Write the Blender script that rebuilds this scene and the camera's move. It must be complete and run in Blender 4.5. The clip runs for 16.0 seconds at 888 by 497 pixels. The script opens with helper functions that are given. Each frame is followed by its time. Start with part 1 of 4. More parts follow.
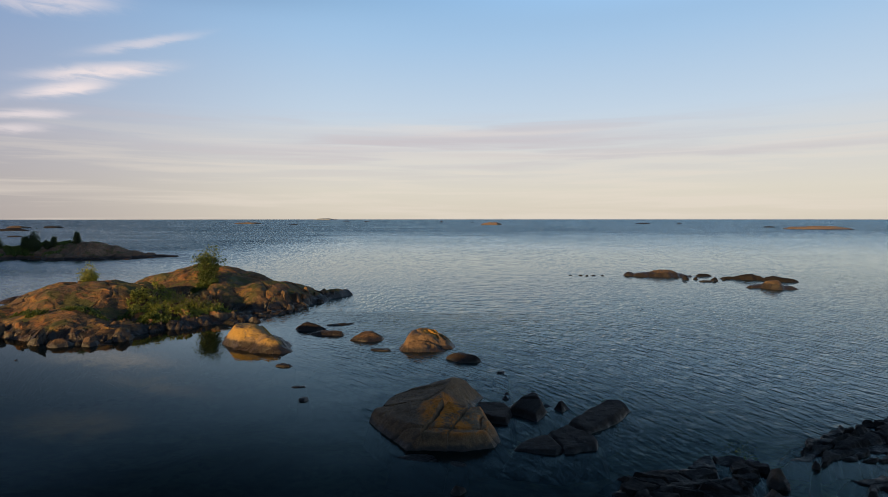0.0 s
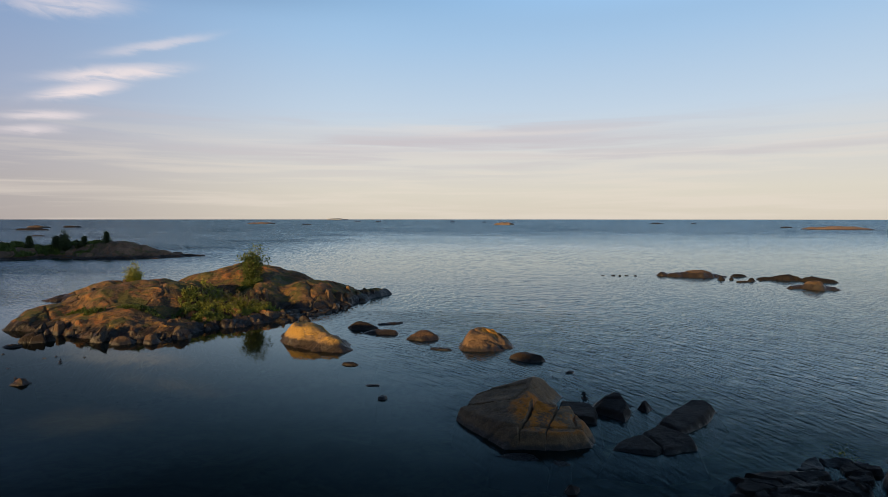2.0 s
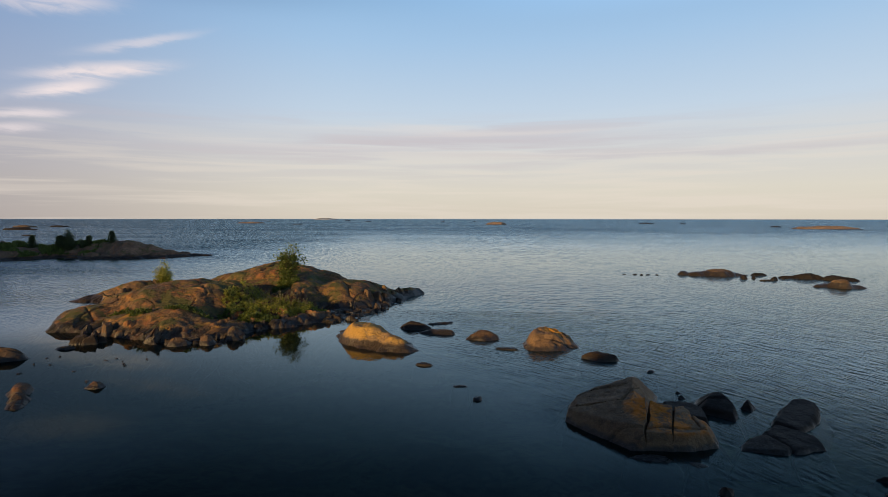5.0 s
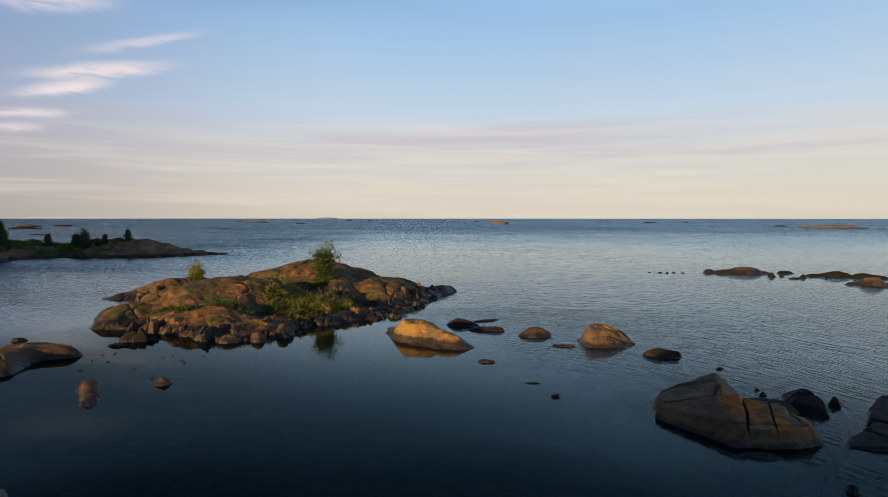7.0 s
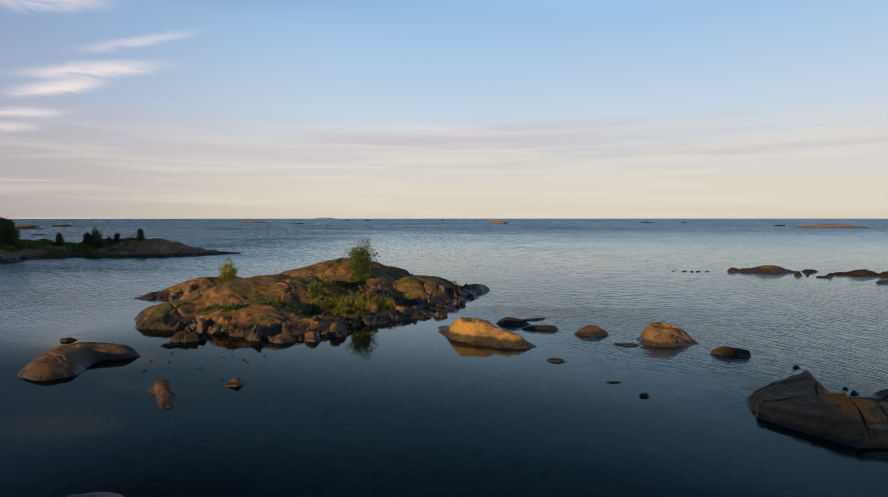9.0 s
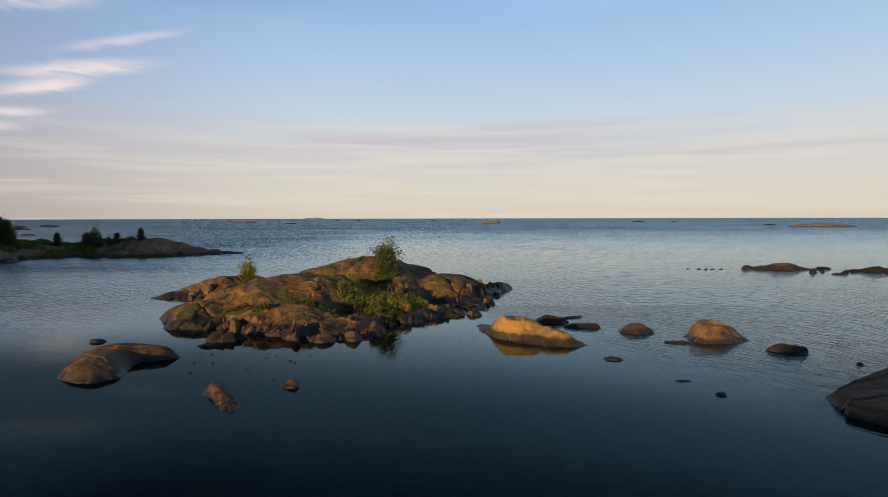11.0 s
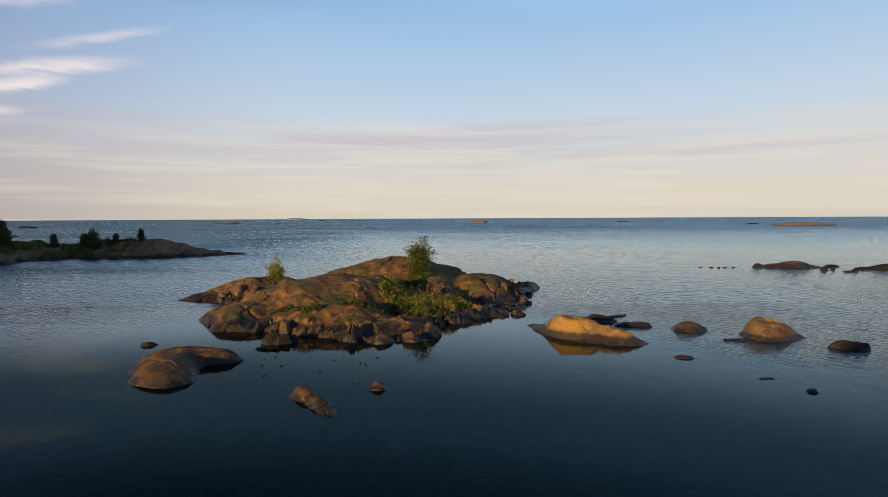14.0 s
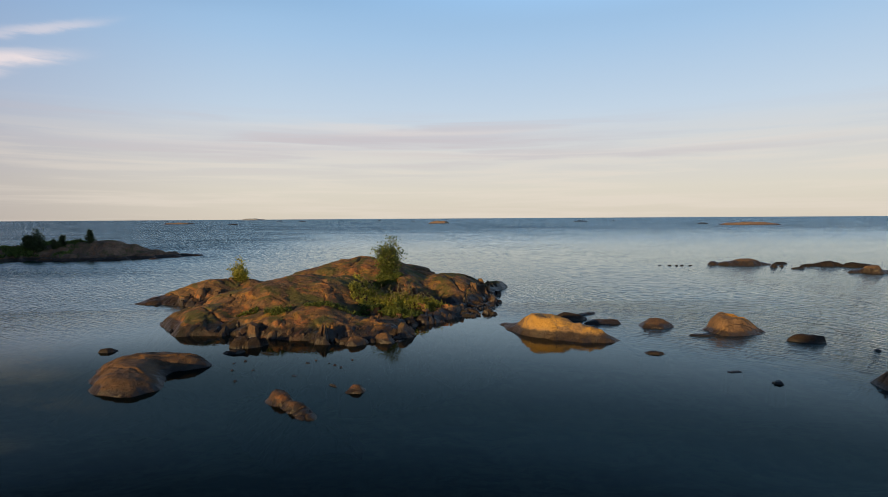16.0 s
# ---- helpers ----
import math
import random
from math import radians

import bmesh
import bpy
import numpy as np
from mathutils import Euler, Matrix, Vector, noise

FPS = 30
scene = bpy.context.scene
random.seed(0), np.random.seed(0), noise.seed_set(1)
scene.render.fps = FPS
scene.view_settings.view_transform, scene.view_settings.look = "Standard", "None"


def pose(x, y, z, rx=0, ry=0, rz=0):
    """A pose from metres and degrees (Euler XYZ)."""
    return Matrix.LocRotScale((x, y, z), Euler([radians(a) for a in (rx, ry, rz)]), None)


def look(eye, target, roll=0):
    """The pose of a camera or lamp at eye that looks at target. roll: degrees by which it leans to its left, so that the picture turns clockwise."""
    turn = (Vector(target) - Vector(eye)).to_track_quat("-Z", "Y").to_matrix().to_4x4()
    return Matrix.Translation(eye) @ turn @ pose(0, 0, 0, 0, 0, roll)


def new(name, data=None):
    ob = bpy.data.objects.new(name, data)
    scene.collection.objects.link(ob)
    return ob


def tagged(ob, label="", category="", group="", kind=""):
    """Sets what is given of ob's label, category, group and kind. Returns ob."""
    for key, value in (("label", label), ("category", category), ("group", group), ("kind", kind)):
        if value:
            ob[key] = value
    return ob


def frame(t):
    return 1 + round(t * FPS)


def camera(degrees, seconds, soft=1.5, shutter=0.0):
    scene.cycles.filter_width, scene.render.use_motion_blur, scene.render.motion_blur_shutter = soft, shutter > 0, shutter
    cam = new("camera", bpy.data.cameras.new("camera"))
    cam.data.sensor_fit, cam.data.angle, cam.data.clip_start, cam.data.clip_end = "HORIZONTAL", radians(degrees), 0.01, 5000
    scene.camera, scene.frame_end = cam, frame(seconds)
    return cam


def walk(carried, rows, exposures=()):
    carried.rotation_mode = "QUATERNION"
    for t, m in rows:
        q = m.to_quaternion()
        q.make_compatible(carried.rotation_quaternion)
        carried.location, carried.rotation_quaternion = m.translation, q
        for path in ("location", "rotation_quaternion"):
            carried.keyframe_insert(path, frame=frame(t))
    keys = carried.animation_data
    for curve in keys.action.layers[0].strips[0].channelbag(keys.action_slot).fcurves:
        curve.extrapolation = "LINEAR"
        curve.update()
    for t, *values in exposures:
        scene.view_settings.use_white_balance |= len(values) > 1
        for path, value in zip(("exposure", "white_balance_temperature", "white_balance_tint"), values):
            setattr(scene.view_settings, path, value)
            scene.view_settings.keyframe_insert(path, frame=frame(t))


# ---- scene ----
cam = camera(80.0, 16.0, soft=0.7)
walk(cam, [
    (0.0, pose(-0.045, 0.108, 5.893, 86.780, 0.015, 3.226)),
    (0.5, pose(-0.584, 0.014, 5.877, 86.783, 0.004, 3.540)),
    (1.0, pose(-1.180, -0.052, 5.863, 86.782, -0.008, 4.608)),
    (1.5, pose(-1.727, -0.057, 5.857, 86.784, -0.015, 4.779)),
    (2.0, pose(-2.286, -0.024, 5.853, 86.787, -0.017, 4.324)),
    (2.5, pose(-2.875, 0.009, 5.843, 86.788, -0.018, 4.400)),
    (3.0, pose(-3.470, 0.015, 5.832, 86.788, -0.023, 4.510)),
    (3.5, pose(-3.966, 0.006, 5.831, 86.790, -0.036, 4.128)),
    (4.0, pose(-4.581, -0.006, 5.828, 86.777, -0.042, 3.689)),
    (6.5, pose(-7.506, 0.197, 5.668, 86.713, -0.034, 2.704)),
    (7.0, pose(-8.190, 0.204, 5.609, 86.700, -0.024, 3.129)),
    (7.5, pose(-8.839, 0.218, 5.559, 86.700, -0.015, 2.934)),
    (8.0, pose(-9.522, 0.257, 5.525, 86.703, -0.002, 2.781)),
    (8.5, pose(-10.212, 0.329, 5.496, 86.703, 0.009, 2.817)),
    (9.0, pose(-10.962, 0.453, 5.467, 86.702, 0.020, 2.734)),
    (11.5, pose(-13.914, 1.076, 5.263, 86.689, 0.149, 1.244)),
    (12.0, pose(-14.464, 1.104, 5.274, 86.687, 0.172, 0.873)),
    (12.5, pose(-14.991, 1.119, 5.285, 86.684, 0.195, 0.683)),
    (13.0, pose(-15.586, 1.137, 5.287, 86.685, 0.221, 0.479)),
    (13.5, pose(-16.152, 1.170, 5.276, 86.687, 0.245, 0.299)),
    (14.0, pose(-16.592, 1.200, 5.245, 86.687, 0.271, -0.122)),
    (14.5, pose(-16.840, 1.236, 5.207, 86.687, 0.295, -1.324)),
    (15.0, pose(-16.959, 1.272, 5.184, 86.688, 0.317, -2.753)),
    (15.5, pose(-17.027, 1.320, 5.191, 86.692, 0.331, -4.182)),
    (16.0, pose(-17.150, 1.369, 5.210, 86.694, 0.344, -4.391)),
])

# ---------------------------------------------------------------- light
SUN_ELEVATION = radians(10.0)
SUN_AZIMUTH = radians(-136.0)          # clockwise from +y: behind the camera and to its left
SUN_WAY = Vector((math.sin(SUN_AZIMUTH) * math.cos(SUN_ELEVATION),
                  math.cos(SUN_AZIMUTH) * math.cos(SUN_ELEVATION), math.sin(SUN_ELEVATION)))
sun_data = bpy.data.lights.new("sun", "SUN")
sun_data.energy, sun_data.angle, sun_data.color = 5.0, radians(0.6), (1.0, 0.64, 0.28)
sun = new("sun", sun_data)
sun.matrix_world = look(SUN_WAY * 100, (0, 0, 0))


class Nodes:
    """A short way to write node trees."""

    def __init__(self, tree):
        self.tree = tree
        tree.nodes.clear()

    def add(self, kind):
        return self.tree.nodes.new(kind)

    def put(self, socket, value):
        if isinstance(value, bpy.types.NodeSocket):
            self.tree.links.new(value, socket)
        elif isinstance(value, (tuple, list)) and socket.type == "RGBA" and len(value) == 3:
            socket.default_value = (*value, 1.0)
        else:
            socket.default_value = value

    def math(self, op, a, b=0.0, c=0.0, clamp=False):
        node = self.add("ShaderNodeMath")
        node.operation, node.use_clamp = op, clamp
        for socket, value in zip(node.inputs, (a, b, c)):
            self.put(socket, value)
        return node.outputs[0]

    def vmath(self, op, a, b=(0, 0, 0)):
        node = self.add("ShaderNodeVectorMath")
        node.operation = op
        self.put(node.inputs[0], a)
        self.put(node.inputs[1], b)
        return node.outputs[0]

    def step(self, value, low, high, to_low=0.0, to_high=1.0):
        node = self.add("ShaderNodeMapRange")
        node.interpolation_type = "SMOOTHSTEP"
        for socket, v in zip(node.inputs, (value, low, high, to_low, to_high)):
            self.put(socket, v)
        return node.outputs[0]

    def mix(self, factor, a, b, blend="MIX"):
        node = self.add("ShaderNodeMix")
        node.data_type, node.blend_type = "RGBA", blend
        self.put(node.inputs[0], factor)
        self.put(node.inputs[6], a)
        self.put(node.inputs[7], b)
        return node.outputs[2]

    def noise(self, vector, scale, detail=4.0, rough=0.55, warp=0.0):
        node = self.add("ShaderNodeTexNoise")
        self.put(node.inputs["Vector"], vector)
        for key, v in (("Scale", scale), ("Detail", detail), ("Roughness", rough), ("Distortion", warp)):
            self.put(node.inputs[key], v)
        return node.outputs[0]

    def combine(self, x, y, z):
        node = self.add("ShaderNodeCombineXYZ")
        for socket, v in zip(node.inputs, (x, y, z)):
            self.put(socket, v)
        return node.outputs[0]

    def split(self, vector):
        node = self.add("ShaderNodeSeparateXYZ")
        self.put(node.inputs[0], vector)
        return node.outputs

    def ramp(self, factor, stops):
        node = self.add("ShaderNodeValToRGB")
        self.put(node.inputs[0], factor)
        bar = node.color_ramp.elements
        while len(bar) < len(stops):
            bar.new(0.5)
        for e, (at, colour) in zip(bar, stops):
            e.position, e.color = at, (*colour, 1.0)
        return node.outputs[0]

    def bump(self, height, strength, distance, normal=None):
        node = self.add("ShaderNodeBump")
        for key, v in (("Strength", strength), ("Distance", distance), ("Height", height)):
            self.put(node.inputs[key], v)
        if normal is not None:
            self.put(node.inputs["Normal"], normal)
        return node.outputs[0]


def build_world():
    world = bpy.data.worlds.new("evening_sky")
    scene.world = world
    world.use_nodes = True
    n = Nodes(world.node_tree)
    way = n.add("ShaderNodeTexCoord").outputs["Generated"]
    x, y, z = n.split(way)
    up = n.math("MULTIPLY", n.math("ARCSINE", z), 57.2958)              # degrees over the horizon
    round_ = n.math("MULTIPLY", n.math("ARCTAN2", x, y), 57.2958)       # degrees clockwise from +y
    sky = n.add("ShaderNodeTexSky")
    sky.sky_type, sky.sun_disc = "NISHITA", False
    sky.sun_elevation, sky.sun_rotation = SUN_ELEVATION, SUN_AZIMUTH
    sky.air_density, sky.dust_density, sky.ozone_density = 1.0, 0.6, 1.6
    air = n.mix(1.0, sky.outputs[0], (0.115, 0.115, 0.115), "MULTIPLY")
    # the thin veil over the sea, cream near the water and lavender higher up
    veil = n.ramp(n.math("DIVIDE", up, 60.0, clamp=True), (
        (0.0, (0.69, 0.62, 0.52)), (0.05, (0.72, 0.67, 0.58)), (0.11, (0.67, 0.67, 0.66)), (0.18, (0.56, 0.67, 0.79)),
        (0.30, (0.38, 0.57, 0.80)), (0.38, (0.28, 0.49, 0.76)), (0.44, (0.13, 0.26, 0.45)), (0.53, (0.05, 0.11, 0.22)), (1.0, (0.025, 0.06, 0.14))))
    thick = n.step(up, 20.0, 70.0, 0.95, 0.80)
    colour = n.mix(thick, air, veil)
    # duller and more mauve away from the brightest part
    colour = n.mix(n.step(round_, -12.0, -55.0), colour, (0.59, 0.58, 0.69), "MULTIPLY")
    dusk = n.math("MULTIPLY", n.step(round_, -12.0, -42.0), n.step(up, 18.5, 26.0))
    colour = n.mix(dusk, colour, (0.40, 0.40, 0.44), "MULTIPLY")
    # overhead it brightens from the dusky side towards the open sea
    lift_ = n.math("MULTIPLY_ADD", n.math("SUBTRACT", n.step(round_, -30.0, 24.0, 0.74, 1.34), 1.0), n.step(up, 19.0, 25.0), 1.0)
    colour = n.mix(1.0, colour, n.combine(lift_, lift_, lift_), "MULTIPLY")
    # long streaks in the veil
    drawn = n.combine(n.math("MULTIPLY", round_, 0.045), n.math("MULTIPLY", up, 0.85), 0.0)
    streaks = n.noise(drawn, 1.0, 5.0, 0.55, 0.4)
    belt = n.math("MULTIPLY", n.step(up, 2.0, 7.5), n.step(up, 11.5, 9.2))
    side = n.step(n.math("ABSOLUTE", n.math("ADD", round_, 3.0)), 38.0, 8.0)
    grey = n.math("MULTIPLY", n.math("MULTIPLY", n.step(streaks, 0.42, 0.66), belt), n.math("MULTIPLY_ADD", side, 0.6, 0.25))
    colour = n.mix(n.math("MULTIPLY", grey, 0.6), colour, (0.60, 0.52, 0.53))
    # flat lavender banks with a pale upper edge: azimuth, height, half length, half thickness, weight
    ragged = n.math("MULTIPLY", n.math("SUBTRACT", streaks, 0.5), 2.4)
    for az, el, length, thin, weight in BANKS:
        a = n.math("POWER", n.math("DIVIDE", n.math("ABSOLUTE", n.math("SUBTRACT", round_, az)), length), 2.0)
        lift = n.math("ADD", n.math("SUBTRACT", up, el), ragged)
        body = n.math("POWER", n.math("DIVIDE", n.math("ABSOLUTE", lift), thin), 2.0)
        rim = n.math("POWER", n.math("DIVIDE", n.math("ABSOLUTE", n.math("SUBTRACT", lift, thin * 1.2)), thin * 0.45), 2.0)
        veiled = n.math("MULTIPLY", n.math("EXPONENT", n.math("MULTIPLY", n.math("ADD", a, body), -1.0)), weight)
        colour = n.mix(veiled, colour, (0.575, 0.52, 0.55))
        shine = n.math("MULTIPLY", n.math("EXPONENT", n.math("MULTIPLY", n.math("ADD", a, rim), -1.0)), weight * 0.7)
        colour = n.mix(shine, colour, (0.78, 0.72, 0.68))
    bright = n.math("MULTIPLY", n.step(streaks, 0.56, 0.36), n.step(up, 12.5, 3.0))
    colour = n.mix(n.math("MULTIPLY", bright, 0.42), colour, (0.80, 0.71, 0.62))
    # fleecy cirrus streaks: azimuth, height, length, thickness, slant, weight
    fleece = n.noise(n.combine(n.math("MULTIPLY", round_, 0.22), n.math("MULTIPLY", up, 1.1), 3.0), 1.0, 6.0, 0.6, 0.8)
    total = 0.0
    for az, el, length, thin, slant, weight in CIRRUS:
        a = n.math("SUBTRACT", round_, az)
        b = n.math("SUBTRACT", n.math("SUBTRACT", up, el), n.math("MULTIPLY", a, slant))
        b = n.math("ADD", b, n.math("MULTIPLY", n.math("SUBTRACT", fleece, 0.5), thin * 2.2))
        q = n.math("ADD", n.math("POWER", n.math("DIVIDE", n.math("ABSOLUTE", a), length), 2.0),
                   n.math("POWER", n.math("DIVIDE", n.math("ABSOLUTE", b), thin), 2.0))
        total = n.math("ADD", total, n.math("MULTIPLY", n.math("EXPONENT", n.math("MULTIPLY", n.math("POWER", q, 1.4), -0.8)), weight))
    fluff = n.math("MULTIPLY", total, n.step(fleece, 0.25, 0.62, 0.45, 1.0), clamp=True)
    colour = n.mix(fluff, colour, (0.86, 0.76, 0.76))
    out = n.add("ShaderNodeBackground")
    n.put(out.inputs[0], colour)
    out.inputs[1].default_value = 1.0
    n.tree.links.new(out.outputs[0], n.add("ShaderNodeOutputWorld").inputs[0])


BANKS = ((0.0, 8.3, 17.0, 0.75, 0.6), (-17.0, 6.9, 14.0, 0.5, 0.35), (8.0, 6.4, 15.0, 0.35, 0.4), (30.0, 6.4, 11.0, 0.4, 0.4))
CIRRUS = (
    (-35.7, 13.0, 4.4, 0.55, 0.20, 1.0), (-38.4, 11.2, 2.9, 0.5, 0.27, 1.0),
    (-32.2, 15.9, 4.0, 0.40, 0.30, 0.50), (-41.0, 8.8, 2.6, 0.35, 0.12, 0.75),
    (-42.2, 7.5, 2.4, 0.35, 0.12, 0.65), (-39.0, 18.1, 4.0, 0.8, 0.15, 0.60),
    (-62.0, 12.0, 9.0, 1.2, 0.05, 0.6), (-75.0, 18.0, 9.0, 1.4, 0.05, 0.5))
build_world()


# ---------------------------------------------------------------- materials
def material(name):
    m = bpy.data.materials.new(name)
    m.use_nodes = True
    return m, Nodes(m.node_tree)


def finish(n, **values):
    shader = n.add("ShaderNodeBsdfPrincipled")
    for key, v in values.items():
        n.put(shader.inputs[key.replace("_", " ")], v)
    n.tree.links.new(shader.outputs[0], n.add("ShaderNodeOutputMaterial").inputs[0])
    return shader


def rock_material(name, dark, light, lichen=(0.42, 0.20, 0.03), cover=0.0, wet=0.10, grey=0.35, centre=None, moss=0.0, rust=0.0, spots=1.0):
    """Granite: blotches, grain, black and grey crust lichen, ochre lichen on top, a wet dark foot that also holds
    painted shade.
    """
    m, n = material(name)
    geo = n.add("ShaderNodeNewGeometry")
    place, normal = geo.outputs["Position"], geo.outputs["Normal"]
    _, _, height = n.split(place)
    _, _, facing = n.split(normal)
    broad = n.noise(place, 0.55, 5.0, 0.6, 0.5)
    mid = n.noise(place, 3.1, 6.0, 0.65, 0.3)
    grain = n.noise(place, 34.0, 3.0, 0.7)
    colour = n.mix(n.step(broad, 0.32, 0.68), dark, light)
    colour = n.mix(n.step(mid, 0.35, 0.75, 0.0, 0.55), colour, tuple(c * 0.55 for c in dark))
    colour = n.mix(n.step(grain, 0.40, 0.72, 0.0, 0.45), colour, tuple(min(1.0, c * 1.6 + 0.03 * spots) for c in light))
    crust = n.math("MULTIPLY", n.step(n.noise(place, 5.5, 6.0, 0.7, 0.6), 0.50, 0.66), grey)
    colour = n.mix(crust, colour, (0.046, 0.042, 0.036))
    pale = n.step(n.noise(place, 9.0, 4.0, 0.6), 0.66, 0.74, 0.0, 0.5 * spots)
    colour = n.mix(pale, colour, (0.40, 0.36, 0.28))
    stain = n.step(n.noise(n.vmath("ADD", place, (5.2, 1.3, 2.0)), 1.7, 6.0, 0.7, 0.9), 0.46, 0.62, 0.0, 0.75 * min(1.0, grey))
    colour = n.mix(stain, colour, tuple(c * 0.45 for c in dark))
    if rust:
        warm = n.step(n.noise(n.vmath("ADD", place, (1.7, 4.4, 9.0)), 1.1, 7.0, 0.7, 1.2), 0.52, 0.60)
        colour = n.mix(n.math("MULTIPLY", warm, rust), colour, (0.34, 0.135, 0.040))
    if cover:
        patch = n.noise(n.vmath("ADD", place, (7.3, 2.1, 0.0)), 1.3, 7.0, 0.68, 0.7)
        on_top = n.math("MULTIPLY", n.step(patch, 0.62 - cover * 0.3, 0.72 - cover * 0.3), n.step(facing, 0.15, 0.7))
        on_top = n.math("MULTIPLY", on_top, n.step(height, 0.18, 0.5))
        if centre:
            x, y, _ = n.split(place)
            off = n.math("POWER", n.math("ADD", n.math("POWER", n.math("ABSOLUTE", n.math("SUBTRACT", x, centre[0])), 2.0),
                                         n.math("POWER", n.math("ABSOLUTE", n.math("SUBTRACT", y, centre[1])), 2.0)), 0.5)
            on_top = n.math("MULTIPLY", on_top, n.step(n.math("ADD", off, mid), centre[2] + 0.75, centre[2] + 0.35))
        colour = n.mix(n.math("MULTIPLY", on_top, 0.9), colour, n.mix(grain, tuple(c * 0.6 for c in lichen), lichen))
    if moss:
        soft = n.math("MULTIPLY", n.step(n.noise(n.vmath("ADD", place, (3.1, 8.7, 0.0)), 0.7, 6.0, 0.65, 0.8), 0.46, 0.58), n.step(facing, 0.5, 0.9))
        colour = n.mix(n.math("MULTIPLY", soft, moss), colour, (0.075, 0.075, 0.018))
    # dark foot: the wet band, and painted base shade where it is set high
    edge = n.math("ADD", height, n.math("MULTIPLY", n.math("SUBTRACT", mid, 0.5), 0.36))
    wet_shade = n.step(edge, wet + 0.09, wet - 0.03)
    colour = n.mix(n.math("MULTIPLY", wet_shade, 0.85), colour, (0.018, 0.017, 0.014))
    pits = n.noise(place, 11.0, 5.0, 0.7, 0.4)
    bumps = n.bump(mid, 0.7, 0.11, n.bump(pits, 0.7, 0.045, n.bump(grain, 0.5, 0.015)))
    finish(n, Base_Color=colour, Roughness=n.math("MULTIPLY_ADD", wet_shade, -0.45, 0.82), Normal=bumps, Specular_IOR_Level=min(0.5, 0.15 + spots))
    return m


def leaf_material(name, dark, light, seed=0.0):
    m, n = material(name)
    geo = n.add("ShaderNodeNewGeometry")
    mixer = n.mix(geo.outputs["Random Per Island"], dark, light)
    mixer = n.mix(n.step(n.noise(geo.outputs["Position"], 1.4, 3.0), 0.35, 0.7, 0.0, 0.5), mixer, tuple(c * 0.6 for c in dark))
    shader = finish(n, Base_Color=mixer, Roughness=0.55)
    glow = n.add("ShaderNodeBsdfTranslucent")
    n.put(glow.inputs[0], mixer)
    both = n.add("ShaderNodeMixShader")
    both.inputs[0].default_value = 0.35
    n.tree.links.new(shader.outputs[0], both.inputs[1])
    n.tree.links.new(glow.outputs[0], both.inputs[2])
    out = [o for o in n.tree.nodes if o.bl_idname == "ShaderNodeOutputMaterial"][0]
    n.tree.links.new(both.outputs[0], out.inputs[0])
    return m


def bark_material():
    m, n = material("bark")
    place = n.add("ShaderNodeNewGeometry").outputs["Position"]
    rough = n.noise(n.vmath("MULTIPLY", place, (1.0, 1.0, 0.3)), 40.0, 4.0)
    finish(n, Base_Color=n.mix(rough, (0.05, 0.038, 0.028), (0.16, 0.13, 0.10)), Roughness=0.9, Normal=n.bump(rough, 0.6, 0.01))
    return m


def soil_material():
    m, n = material("turf")
    place = n.add("ShaderNodeNewGeometry").outputs["Position"]
    a, b = n.noise(place, 0.4, 5.0), n.noise(place, 9.0, 5.0, 0.7)
    colour = n.mix(a, (0.05, 0.06, 0.022), (0.10, 0.085, 0.045))
    colour = n.mix(n.step(b, 0.4, 0.7), colour, (0.035, 0.05, 0.015))
    finish(n, Base_Color=colour, Roughness=0.95, Normal=n.bump(b, 0.8, 0.08))
    return m


def bed_material():
    m, n = material("sea_bed")
    place = n.add("ShaderNodeNewGeometry").outputs["Position"]
    a, b = n.noise(place, 0.35, 5.0, 0.6, 0.4), n.noise(place, 2.2, 5.0, 0.7, 0.8)
    colour = n.mix(n.step(a, 0.35, 0.65), (0.10, 0.12, 0.07), (0.36, 0.42, 0.25))
    colour = n.mix(n.step(b, 0.45, 0.62, 0.0, 0.5), colour, (0.04, 0.04, 0.022))
    finish(n, Base_Color=colour, Roughness=0.95)
    return m


